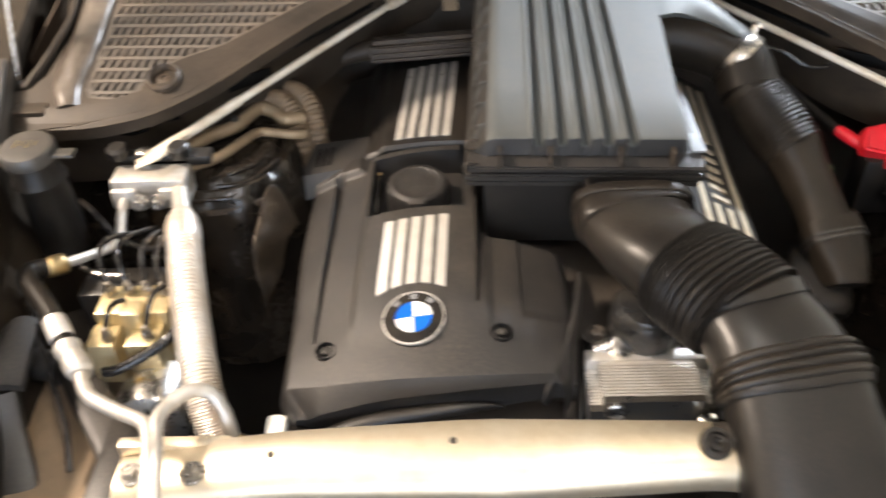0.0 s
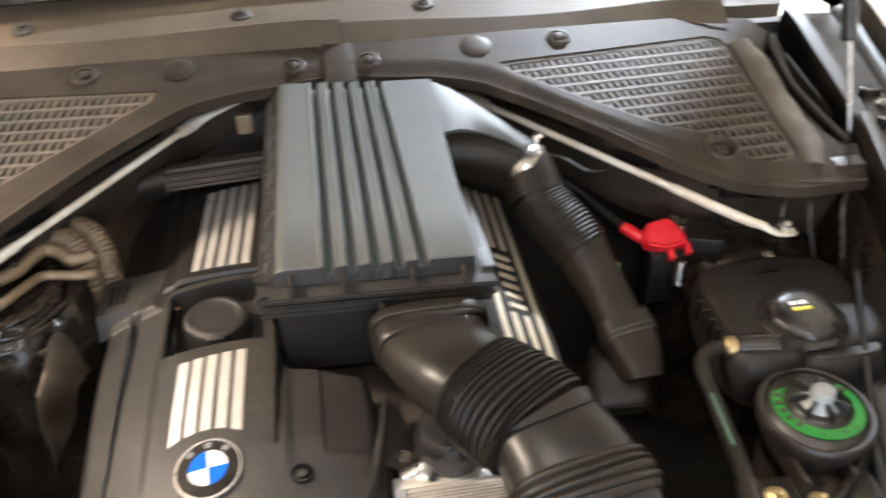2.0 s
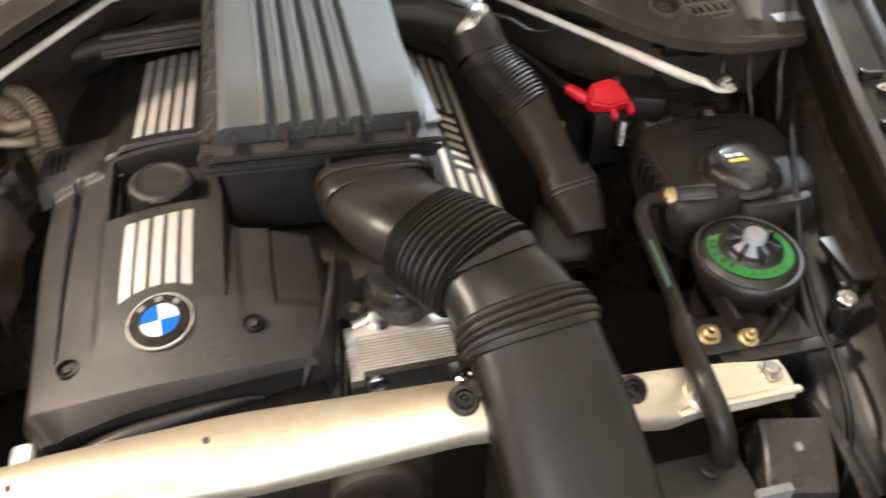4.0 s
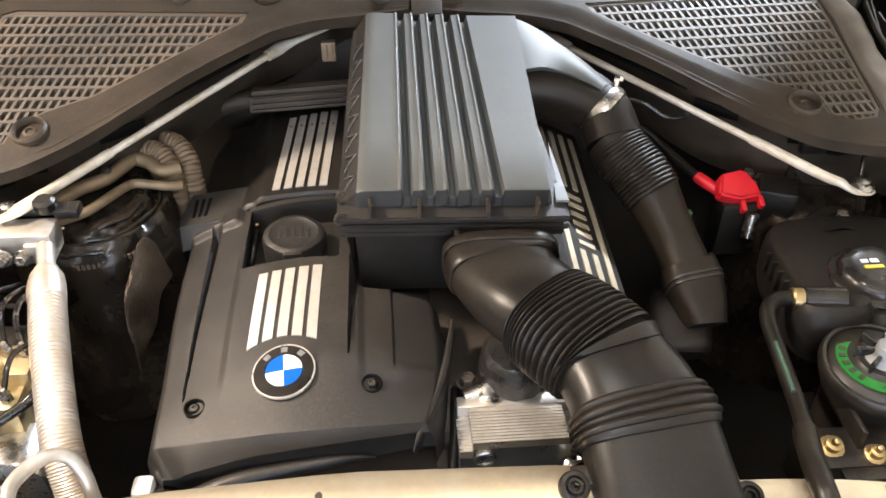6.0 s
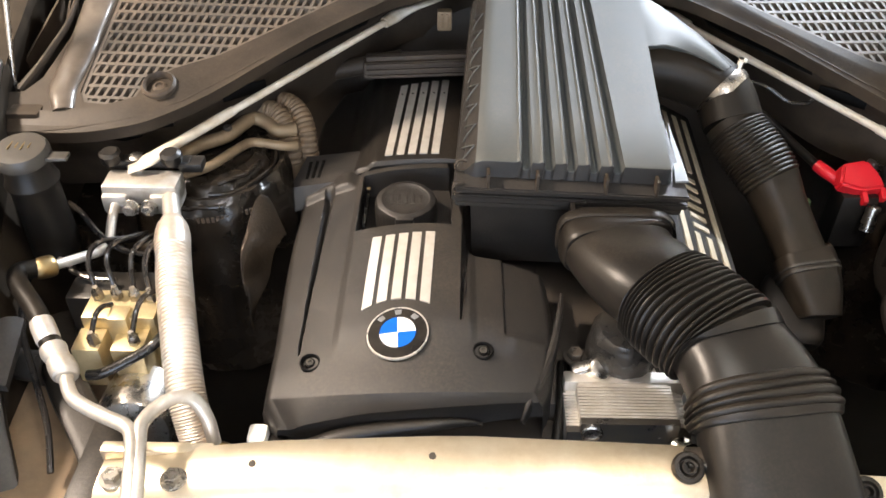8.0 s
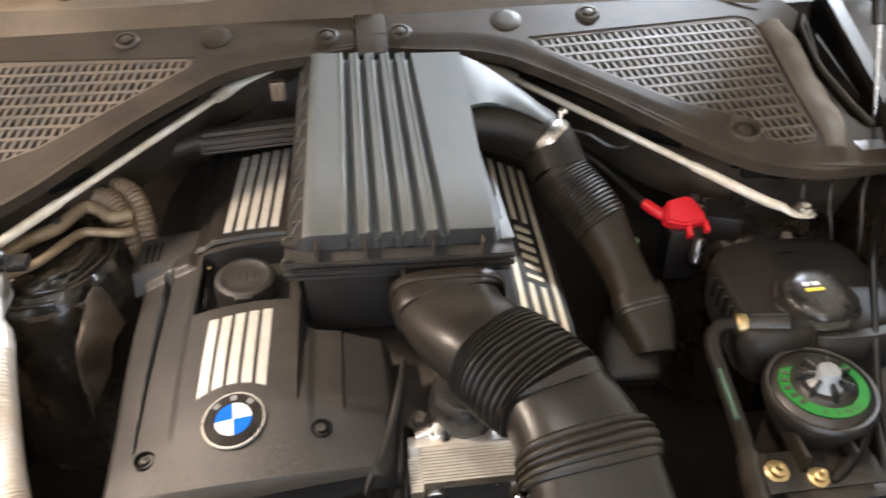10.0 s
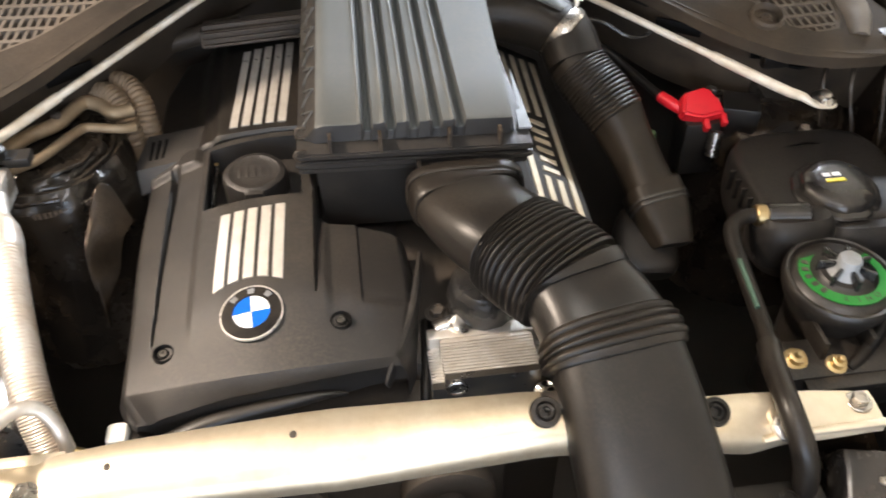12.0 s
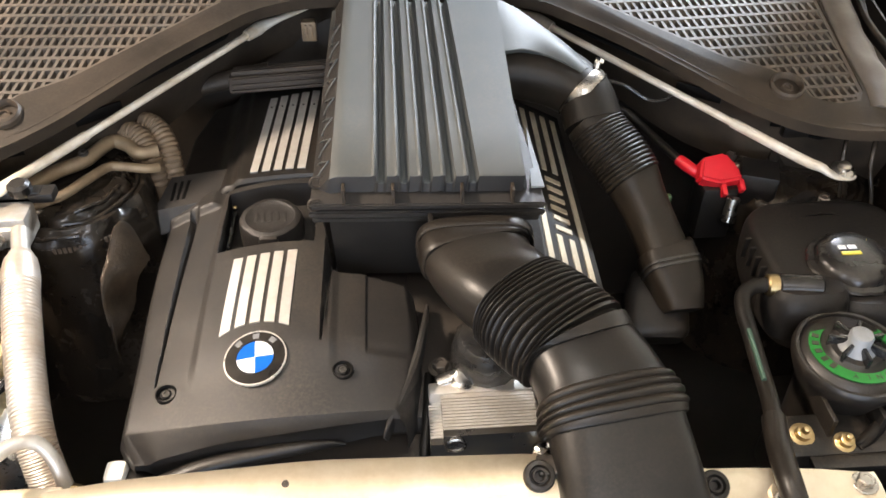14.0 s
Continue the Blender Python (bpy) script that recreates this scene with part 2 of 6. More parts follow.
def smooth_path(pts, sub=8):
    """A Catmull-Rom line; each point may carry more numbers after x, y, z."""
    P = [np.array(p, float) for p in pts]
    P = [2 * P[0] - P[1]] + P + [2 * P[-1] - P[-2]]
    out = []
    for i in range(1, len(P) - 2):
        for k in range(sub):
            t = k / sub
            out.append(0.5 * (2 * P[i] + (P[i + 1] - P[i - 1]) * t + (2 * P[i - 1] - 5 * P[i] + 4 * P[i + 1] - P[i + 2]) * t * t + (3 * P[i] - P[i - 1] - 3 * P[i + 1] + P[i + 2]) * t ** 3))
    out.append(P[-2])
    return out


def sweep(bm, pts, n=28, sub=8, e=2.0, up=(0, 0, 1), rip=None, caps=True):
    """A tube with points (x, y, z, width, height); e: squareness; rip = (first, last, turns, depth) along 0..1."""
    line = smooth_path(pts, sub)
    upv = Vector(up)
    rings = []
    if rip:
        dense = []
        N = len(line)
        total = N - 1
        for i, p in enumerate(line):
            s = i / total
            nxt = line[min(i + 1, N - 1)]
            if rip[0] <= s < rip[1]:
                k = max(1, int(math.ceil(rip[2] * 10 / ((rip[1] - rip[0]) * total))))
                for j in range(k):
                    dense.append((p + (nxt - p) * j / k, s + j / k / total))
            else:
                dense.append((p, s))
        line, ss = [d[0] for d in dense], [d[1] for d in dense]
    else:
        ss = [i / max(1, len(line) - 1) for i in range(len(line))]
    for i, p in enumerate(line):
        a, b = line[max(0, i - 1)], line[min(len(line) - 1, i + 1)]
        t = Vector((b - a)[:3]).normalized()
        side = t.cross(upv).normalized()
        nr = side.cross(t).normalized()
        w, h = p[3] / 2, p[4] / 2
        if rip and rip[0] <= ss[i] <= rip[1]:
            ph = (ss[i] - rip[0]) / (rip[1] - rip[0]) * rip[2] * 2 * math.pi
            d = rip[3] * (0.5 - 0.5 * math.cos(ph)) ** 0.45
            w, h = w + d - rip[3] * 0.5, h + d - rip[3] * 0.5
        ring = []
        for k in range(n):
            th = 2 * math.pi * k / n
            c, s = math.cos(th), math.sin(th)
            ring.append(bm.verts.new(Vector(p[:3]) + side * (w * math.copysign(abs(c) ** (2 / e), c)) + nr * (h * math.copysign(abs(s) ** (2 / e), s))))
        rings.append(ring)
    for A, C in zip(rings, rings[1:]):
        for k in range(n):
            bm.faces.new((A[k], A[(k + 1) % n], C[(k + 1) % n], C[k]))
    if caps:
        bm.faces.new(rings[0][::-1])
        bm.faces.new(rings[-1])
    return bm


def tube(bm, pts, r, n=12, sub=6):
    return sweep(bm, [(*p, 2 * r, 2 * r) for p in pts], n, sub)


def sheet(bm, f, us, vs, thick=None):
    """A grid of f(u, v); thick: a vector by which a second skin lies off, with closed edges."""
    top = [[bm.verts.new(Vector(f(u, v))) for v in vs] for u in us]
    for i in range(len(us) - 1):
        for j in range(len(vs) - 1):
            bm.faces.new((top[i][j], top[i + 1][j], top[i + 1][j + 1], top[i][j + 1]))
    if thick is not None:
        tk = Vector(thick)
        low = [[bm.verts.new(v.co + tk) for v in r] for r in top]
        for i in range(len(us) - 1):
            for j in range(len(vs) - 1):
                bm.faces.new((low[i][j], low[i][j + 1], low[i + 1][j + 1], low[i + 1][j]))
        I, J = len(us) - 1, len(vs) - 1
        for i in range(I):
            bm.faces.new((top[i][0], low[i][0], low[i + 1][0], top[i + 1][0]))
            bm.faces.new((top[i][J], top[i + 1][J], low[i + 1][J], low[i][J]))
        for j in range(J):
            bm.faces.new((top[0][j], top[0][j + 1], low[0][j + 1], low[0][j]))
            bm.faces.new((top[I][j], low[I][j], low[I][j + 1], top[I][j + 1]))
    return bm


def plate(bm, outer, holes, zf, thick):
    """A flat sheet with holes from outlines in x, y; zf(x, y) gives its height."""
    edges = []
    for loop in [outer, *holes]:
        vs = [bm.verts.new((x, y, zf(x, y))) for x, y in loop]
        edges += [bm.edges.new((a, b)) for a, b in zip(vs, vs[1:] + vs[:1])]
    bmesh.ops.triangle_fill(bm, edges=edges, use_beauty=True)
    r = bmesh.ops.extrude_face_region(bm, geom=bm.faces[:])
    bmesh.ops.translate(bm, verts=[v for v in r["geom"] if isinstance(v, bmesh.types.BMVert)], vec=(0, 0, -thick))
    return bm


def lin(a, b, n):
    return [a + (b - a) * i / (n - 1) for i in range(n)]


def ease(t):
    t = min(1.0, max(0.0, t))
    return t * t * (3 - 2 * t)


def table(rows, x):
    if x <= rows[0][0]:
        return rows[0][1]
    for (a, p), (b, q) in zip(rows, rows[1:]):
        if x <= b:
            return p + (q - p) * (x - a) / (b - a)
    return rows[-1][1]


def bolt(bm, at, axis=(0, 0, 1), r=0.009, h=0.008, washer=1.5):
    if washer:
        lathe(bm, [(r * washer - 0.0008, 0), (r * washer, 0.0008), (r * washer, 0.002), (r * washer - 0.0008, 0.0028)], at, axis, 24)
    lathe(bm, [(r, 0.002), (r, h - 0.001), (r - 0.0012, h), (r * 0.55, h), (r * 0.5, h - 0.0015)], at, axis, 6)
    return bm


# ---- room ----
def slab(name, x0, x1, y0, y1, z0, z1, m, label, category):
    return solo(name, box(B(), x0, x1, y0, y1, z0, z1, 0), m, label, category, kind="structure")


slab("floor", -4.2, 4.2, -4.2, 6.2, -0.15, 0.0, CONCRETE, "grey concrete workshop floor with stains", "floor")
slab("wall_west", -4.2, -4.05, -4.2, 6.2, 0.004, 3.4, WALLP, "plain painted workshop wall", "wall")
slab("wall_east", 4.05, 4.2, -4.2, 6.2, 0.004, 3.4, WALLP, "plain painted workshop wall", "wall")
bm = B()
for x0, x1, z0, z1 in ((-4.046, -2.4, 0.004, 3.4), (1.4, 4.046, 0.004, 3.4), (-2.4, 1.4, 2.6, 3.4)):
    box(bm, x0, x1, -4.2, -4.05, z0, z1, 0)
solo("wall_south", bm, WALLP, "painted workshop wall with an open gateway", "wall", kind="structure")
solo("backdrop", box(B(), -4.0, 3.2, -5.6, -5.55, 0.0, 3.6, 0), glow("daylight_yard", (0.72, 0.86, 1.0), 1.2), "plain daylight outside the gateway", "backdrop", kind="structure")
slab("wall_north", -4.046, 4.046, 6.05, 6.2, 0.004, 3.4, WALLP, "plain painted workshop wall", "wall")
slab("ceiling", -4.2, 4.2, -4.2, 6.2, 3.404, 3.55, WALLP, "plain painted workshop ceiling", "ceiling")


def ceiling_light(x, y, sx, sy, power, colour, z=3.3):
    t = thing("ceiling_light", (x, y, z), "unseen switched-on tube light in a white housing, added on the ceiling", "ceiling light", "ceiling lights")
    part("housing", box(B(), x - sx / 2 - 0.03, x + sx / 2 + 0.03, y - sy / 2 - 0.03, y + sy / 2 + 0.03, z, z + 0.1, 0.01), WHITE, t)
    part("diffuser", box(B(), x - sx / 2, x + sx / 2, y - sy / 2, y + sy / 2, z - 0.012, z - 0.002, 0.003), glow("lit_diffuser", colour, 6.0), t, "glowing diffuser")
    lamp = bpy.data.lights.new("tube_lamp", "AREA")
    lamp.shape, lamp.size, lamp.size_y, lamp.energy, lamp.color = "RECTANGLE", sx, sy, power, colour
    ob = new("tube_lamp", lamp)
    ob.location = (x, y, z - 0.03)


ceiling_light(-2.2, 1.0, 0.25, 0.6, KEY_WARM, (1.0, 0.825, 0.67))
ceiling_light(1.8, 3.75, 0.3, 0.3, KEY_REAR, (0.80, 0.88, 1.0))
# front and overhead lamps: unseen, added as fill light for the bay
ceiling_light(0.1, -1.35, 1.2, 0.3, KEY_FRONT, (0.92, 0.92, 1.0))
ceiling_light(0.2, 1.1, 0.3, 1.2, KEY_TOP, (1.0, 0.93, 0.84))

# daylight entering by the gateway
day = bpy.data.lights.new("gateway_daylight", "AREA")
day.shape, day.size, day.size_y, day.energy, day.color = "RECTANGLE", 3.6, 2.4, DOOR, (0.66, 0.78, 1.0)
ob = new("gateway_daylight", day)
ob.location, ob.rotation_euler = (-0.5, -4.12, 1.35), (radians(90), 0, 0)


# ---- car body ----
def cowl_z(x, y):
    return 1.072 + 0.33 * (y - 0.983)


car = thing("car_body", (0, 1.0, 0.0), "pale painted car body with its hood open over the engine bay", "car")
RAIL_IN = [(0.15, 0.60), (0.40, 0.648), (0.58, 0.678), (0.75, 0.700), (1.0, 0.762), (1.30, 0.80)]
RAIL_OUT = [(0.15, 0.70), (0.40, 0.745), (0.58, 0.775), (0.75, 0.815), (1.0, 0.872), (1.30, 0.925)]
RAIL_Z = [(0.15, 0.90), (0.40, 0.955), (0.58, 0.995), (0.75, 1.045), (1.0, 1.095), (1.30, 1.15)]
for sg in (-1, 1):
    # fender: crown beyond the gap, turning down at the side
    def fender(u, v):
        y = -0.1 + 1.6 * v
        yy = min(1.3, max(0.15, y))
        xo = table(RAIL_OUT, yy) + 0.012
        z = table(RAIL_Z, yy) + 0.022
        w = 1.03 - xo
        if u < 0:
            return (sg * (xo + 0.002), y, z - 0.05 * -u)
        a = u * math.pi / 2
        return (sg * (xo + w * math.sin(a) ** 0.9), y, z - 0.05 * u - 0.28 * (1 - math.cos(a)) ** 1.5)
    part("fender", sheet(B(), fender, [-1, -0.3, -0.06, 0] + lin(0.04, 1, 18), lin(0, 1, 28), (0, 0, -0.003)), PAINT, car, "glossy pale painted fender")

    def side(u, v):
        y = -0.1 + 1.6 * v
        return (sg * (1.03 - 0.03 * u * u), y, 0.74 - 0.4 * u)
    part("fender_side", sheet(B(), side, lin(0, 1, 6), lin(0, 1, 10), (-sg * 0.003, 0, 0)), PAINT, car)

    # folded rail along the bay's edge: inner flange, flat, outer flange
    def rail(u, v):
        y = 0.12 + 1.2 * v
        xi, xo, z = table(RAIL_IN, y), table(RAIL_OUT, y), table(RAIL_Z, y)
        prof = [(0, -0.09), (0, -0.012), (0.03, 0.0), (0.2, 0.002), (0.28, -0.012), (0.75, -0.016), (0.82, -0.004), (0.93, -0.002), (1.0, -0.02), (1.0, -0.09)]
        k = int(round(u))
        f, dz = prof[k]
        return (sg * (xi + (xo - xi) * f), y, z + dz)
    part("inner_rail", sheet(B(), rail, list(range(10)), lin(0, 1, 26), (0, 0, -0.002)), RAIL, car, "dark painted folded inner rail", angle=50)

    # rubber lip on the rail's inner edge
    bm = B()
    sweep(bm, [(sg * (table(RAIL_IN, y) + 0.012), y, table(RAIL_Z, y) + 0.006, 0.016, 0.010) for y in lin(0.3, 1.0, 9)], 20, 3, 6)
    part("rail_seal", bm, SEAL, car, "grey rubber rail seal")
    # inner wall of the wheel house
    def wall(u, v):
        y = 0.1 + 1.25 * v
        return (sg * (table(RAIL_IN, y) - 0.02 * math.sin(u * 3) - 0.05 * u), y, table(RAIL_Z, y) - 0.06 - 0.5 * u)
    part("wheel_house", sheet(B(), wall, lin(0, 1, 10), lin(0, 1, 18), (sg * 0.003, 0, 0)), TOWER if sg > 0 else RAIL, car)
    # clips and bolts along the rail
    for y, f in ((1.07, 0.5), (0.995, 0.5), (0.79, 0.5), (0.70, 0.5), (0.52, 0.5), (0.475, 0.45)):
        xi, xo, z = table(RAIL_IN, y), table(RAIL_OUT, y), table(RAIL_Z, y)
        x = sg * (xi + (xo - xi) * f)
        bm = B()
        box(bm, x - 0.018, x + 0.018, y - 0.004, y + 0.004, z - 0.016, z - 0.004, 0.0015)
        box(bm, x - 0.020, x - 0.012, y - 0.010, y + 0.004, z - 0.016, z + 0.002, 0.0015)
        part("clip", bm, GLOSS, car)
        part("rail_bolt", bolt(B(), (x + sg * 0.004, y - 0.028, z - 0.0155), r=0.006, h=0.007), STEEL, car)

# firewall, under-tray, front panel
part("firewall", box(B(), -0.96, 0.96, 1.335, 1.36, 0.34, 1.12, 0.004), VOID, car)
part("undertray", box(B(), -0.96, 0.96, 0.1, 1.37, 0.32, 0.34, 0), VOID, car)
part("front_panel", box(B(), -0.9, 0.9, 0.10, 0.30, 0.345, 0.80, 0.02), BLACK, car)
part("bumper", box(B(), -0.9, 0.9, -0.04, 0.099, 0.35, 0.72, 0.04), PAINT, car)

# hood, open
HX = 0.92
def hood(u, v):
    L = 1.2 * v
    # the trailing edge sweeps back towards the corners
    sweep_back = 0.62 * max(0.0, abs(HX * u) - 0.5) * max(0.0, 1 - v / 0.3)
    return (HX * u * (1 - 0.06 * v), 1.405 - L * 0.627 + sweep_back, 1.50 + L * 0.775)
part("hood", sheet(B(), hood, lin(-1, 1, 41), lin(0, 1, 21), (0, 0.012, 0.006)), PAINT, car, "open pale painted hood")
def pad(u, v):
    x, y, z = hood(u * 0.8, 0.12 + 0.72 * v)
    return (x, y - 0.014, z - 0.006)
part("hood_insulation", sheet(B(), pad, lin(-1, 1, 12), lin(0, 1, 12), (0, -0.012, -0.005)), MAT_INSUL, car)

# scuttle behind the seal, and the windscreen
def scuttle(u, v):
    return (0.78 * u, 1.295 + 0.2 * v, 1.178 + 0.035 * v - 0.01 * u * u)
part("scuttle", sheet(B(), scuttle, lin(-1, 1, 15), lin(0, 1, 6), (0, 0, -0.004)), DUSTRUB, car)
for x, y in ((-0.135, 1.372), (0.165, 1.362), (-0.48, 1.38), (0.47, 1.375)):
    part("scuttle_bolt", bolt(lathe(B(), [(0.020, -0.004), (0.017, 0.004), (0.012, 0.006), (0.001, 0.006)], (x, y, 1.189), (0, -0.2, 1), 20), (x, y, 1.194), (0, -0.2, 1), r=0.007, h=0.007), VOID, car)
def screen(u, v):
    return (0.76 * u, 1.43 + 0.9 * v - 0.06 * u * u, 1.225 + 0.55 * v)
part("windscreen", sheet(B(), screen, lin(-1, 1, 13), lin(0, 1, 8), (0, 0.003, -0.004)), GLASS, car, "dark glass windscreen")
part("car_roof", sheet(B(), lambda u, v: (0.7 * u, 2.33 + 2.2 * v, 1.775 - 0.05 * u * u), lin(-1, 1, 9), lin(0, 1, 5), (0, 0, -0.01)), PAINT, car)
part("lower_body", box(B(), -0.93, 0.93, 1.5, 4.6, 0.3, 1.2, 0.06), PAINT, car)

# strut towers
for sg in (-1, 1):
    bm = B()
    lathe(bm, [(0.15, 0.0), (0.128, 0.2), (0.118, 0.27), (0.113, 0.292), (0.104, 0.303), (0.098, 0.303), (0.094, 0.297), (0.088, 0.298), (0.078, 0.309), (0.06, 0.314), (0.055, 0.309), (0.03, 0.312), (0.001, 0.312)], (0.605 if sg > 0 else -0.492, 0.99 if sg > 0 else 0.985, 0.612 if sg > 0 else 0.648), (0, 0, 1), 48)
    bmesh.ops.subdivide_edges(bm, edges=bm.edges[:], cuts=2, use_grid_fill=True)
    for v in bm.verts:
        k = noise.noise(v.co * 22) + 0.5 * noise.noise(v.co * 55)
        v.co += Vector((v.co.x - (0.605 if sg > 0 else -0.492), v.co.y - 0.985, 0)).normalized() * 0.010 * k + Vector((0, 0, 0.004 * k))
    part("strut_tower", bm, TOWER, car, "black sealed strut tower")
    if sg < 0:
        for r, z, a0, a1 in ((0.095, 0.952, -80, 20), (0.078, 0.96, -70, 40), (0.112, 0.944, -130, -70)):
            part("sealer_bead", tube(B(), [(-0.492 + r * math.cos(radians(a)), 0.985 + r * math.sin(radians(a)), z + 0.002 * math.sin(a)) for a in lin(a0, a1, 8)], 0.0035, 8), TOWER, car)
    for k in range(3 if sg > 0 else 0):
        a = 2.1 * k + 0.6
        part("tower_nut", bolt(B(), (0.605 + 0.082 * math.cos(a), 0.99 + 0.082 * math.sin(a), 0.912), r=0.009, h=0.02), STEEL, car)
    # apron between tower and rail
    part("apron", box(B(), sg * 0.58, sg * 0.74, 0.88, 1.06, 0.6, 0.86 if sg < 0 else 0.78, 0.01), TOWER, car)

# gas struts of the hood
for sg in (-1, 1):
    t = thing("gas_strut", (sg * 0.775, 1.01, 1.06), "thin steel gas strut holding the hood", "gas strut", "hood gas struts")
    a, b = Vector((sg * 0.764, 1.005, 1.06)), Vector((sg * 0.722, 1.20, 1.62))
    d = (b - a).normalized()
    part("piston_rod", rod(B(), a, a + d * 0.155, 0.0038), STEEL, t)
    part("strut_cylinder", rod(B(), a + d * 0.145, b, 0.0115), GLOSS, t)
    part("ball_joint", lathe(B(), [(0.004, 0), (0.009, 0.004), (0.009, 0.014), (0.004, 0.018)], a - d * 0.01, d, 12), BLACK, t)

# ---- cowl panels with grilles ----
for sg in (-1, 1):
    cowl = thing("cowl_panel", (sg * 0.4, 1.1, 1.06), "dusty dark grey plastic cowl panel with slotted air grille", "cowl panel", "cowl panels")
    c0 = 0.014
    outer = [(c0, 1.208), (0.10, 1.200), (0.165, 1.194), (0.218, 1.180), (0.260, 1.154), (0.300, 1.124), (0.372, 1.070), (0.440, 1.012), (0.51, 0.960), (0.575, 0.93), (0.65, 0.912), (0.705, 0.906), (0.765, 0.905),
             (0.775, 0.93), (0.765, 0.972), (0.735, 0.975), (0.715, 1.0), (0.69, 1.10), (0.695, 1.18), (0.72, 1.22), (0.70, 1.255), (0.60, 1.27), (0.30, 1.272), (c0, 1.27)]
    G = [(0.262, 1.203), (0.612, 1.222), (0.632, 1.214), (0.642, 1.19), (0.655, 0.975), (0.645, 0.957), (0.60, 0.952), (0.578, 0.960), (0.566, 0.995), (0.53, 1.02), (0.47, 1.045), (0.27, 1.182)]
    bm = plate(B(), [(sg * x, y) for x, y in outer], [[(sg * x, y) for x, y in G]], cowl_z, 0.012)
    part("panel", bm, COWL, cowl, angle=30)
    # grille bars, slots staggered row by row
    def inside_x(y):
        xs = []
        for (xa, ya), (xb, yb) in zip(G, G[1:] + G[:1]):
            if (ya - y) * (yb - y) < 0:
                xs.append(xa + (xb - xa) * (y - ya) / (yb - ya))
        return (min(xs), max(xs)) if len(xs) >= 2 else None
    def bar_on(bm, xa, ya, xb, yb, w, top, deep):
        """A flat-topped bar lying in the cowl's slope from one plan point to another."""
        d = Vector((xb - xa, yb - ya)).normalized()
        n = Vector((-d.y, d.x)) * w / 2
        ring = [(xa + n.x, ya + n.y), (xa - n.x, ya - n.y), (xb - n.x, yb - n.y), (xb + n.x, yb + n.y)]
        hi = [bm.verts.new((sg * x, y, cowl_z(x, y) + top)) for x, y in ring]
        lo = [bm.verts.new((sg * x, y, cowl_z(x, y) + top - deep)) for x, y in ring]
        bm.faces.new(hi)
        for i in range(4):
            bm.faces.new((hi[i], lo[i], lo[(i + 1) % 4], hi[(i + 1) % 4]))
    PITCH, LEAN = 0.0205, 0.034
    for k in range(15):
        y0 = 0.936 + PITCH * k
        r = inside_x(min(1.2, y0 + 0.016))
        if not r:
            continue
        row_y = lambda x: y0 + LEAN * (x - 0.26)
        bm = B()
        ra = inside_x(min(1.215, row_y(0.6))) or r
        rb = inside_x(min(1.2, row_y(0.4))) or r
        xa, xb = min(ra[0], rb[0], r[0]) - 0.004, max(ra[1], r[1]) + 0.003
        bar_on(bm, xa, row_y(xa), xb, row_y(xb), 0.0048, -0.0028, 0.012)
        x = 0.262 + (0.004 if k % 2 else 0.0)
        while x < 0.66:
            lo, hi = row_y(x), row_y(x) + PITCH
            q, q2 = inside_x(lo + 0.006), inside_x(min(1.2, hi - 0.004))
            if (q and q[0] - 0.012 < x < q[1] + 0.012) or (q2 and q2[0] - 0.012 < x < q2[1] + 0.012):
                bar_on(bm, x + 0.003, lo, x - 0.003, hi, 0.0042, -0.0034, 0.011)
            x += 0.0122
        part("grille_slat", bm, GRILLE, cowl, angle=30)
    # solid ledge round the slots
    bm = B()
    for (xa, ya), (xb, yb) in zip(G, G[1:] + G[:1]):
        bar_on(bm, xa, ya, xb, yb, 0.011, -0.0022, 0.008)
    part("grille_ledge", bm, GRILLE, cowl, angle=30)
    bm = plate(B(), [(sg * x, y) for x, y in G], [], lambda x, y: cowl_z(x, y) - 0.055, 0.004)
    part("grille_duct", bm, MATTE, cowl)
    # sloping ledge along the front diagonal, with a thin turned-down lip
    crease = smooth_path([(x, y, 0) for x, y in ((0.016, 1.226), (0.09, 1.222), (0.170, 1.214), (0.245, 1.190), (0.295, 1.151), (0.371, 1.091), (0.445, 1.037), (0.51, 0.994), (0.57, 0.964), (0.62, 0.947), (0.69, 0.938), (0.75, 0.940))], 6)
    lip = smooth_path([(x, y, 0) for x, y in ((0.016, 1.203), (0.09, 1.192), (0.160, 1.184), (0.218, 1.167), (0.257, 1.144), (0.334, 1.091), (0.405, 1.033), (0.475, 0.974), (0.545, 0.930), (0.60, 0.913), (0.655, 0.906), (0.745, 0.908))], 6)
    def ledge(u, v):
        a, b = crease[int(u)], lip[int(u)]
        k = min(1.0, max(0.0, v))
        x, y = a[0] + (b[0] - a[0]) * k, a[1] + (b[1] - a[1]) * k
        z = cowl_z(x, y) + 0.0045 - 0.006 * ease(k)
        if v < 0:
            z -= 0.008
            y += 0.003
        if v > 1:
            z -= 0.016 * (v - 1)
            y += 0.002 * (v - 1)
        return (sg * x, y, z)
    part("front_rim", sheet(B(), ledge, list(range(len(crease))), [-1, 0, 0.06, 0.3, 0.6, 0.85, 0.95, 1.0, 1.25, 2.0], (0, 0, -0.002)), COWL, cowl, angle=40)
    # upright seal flange at the back
    bm = B()
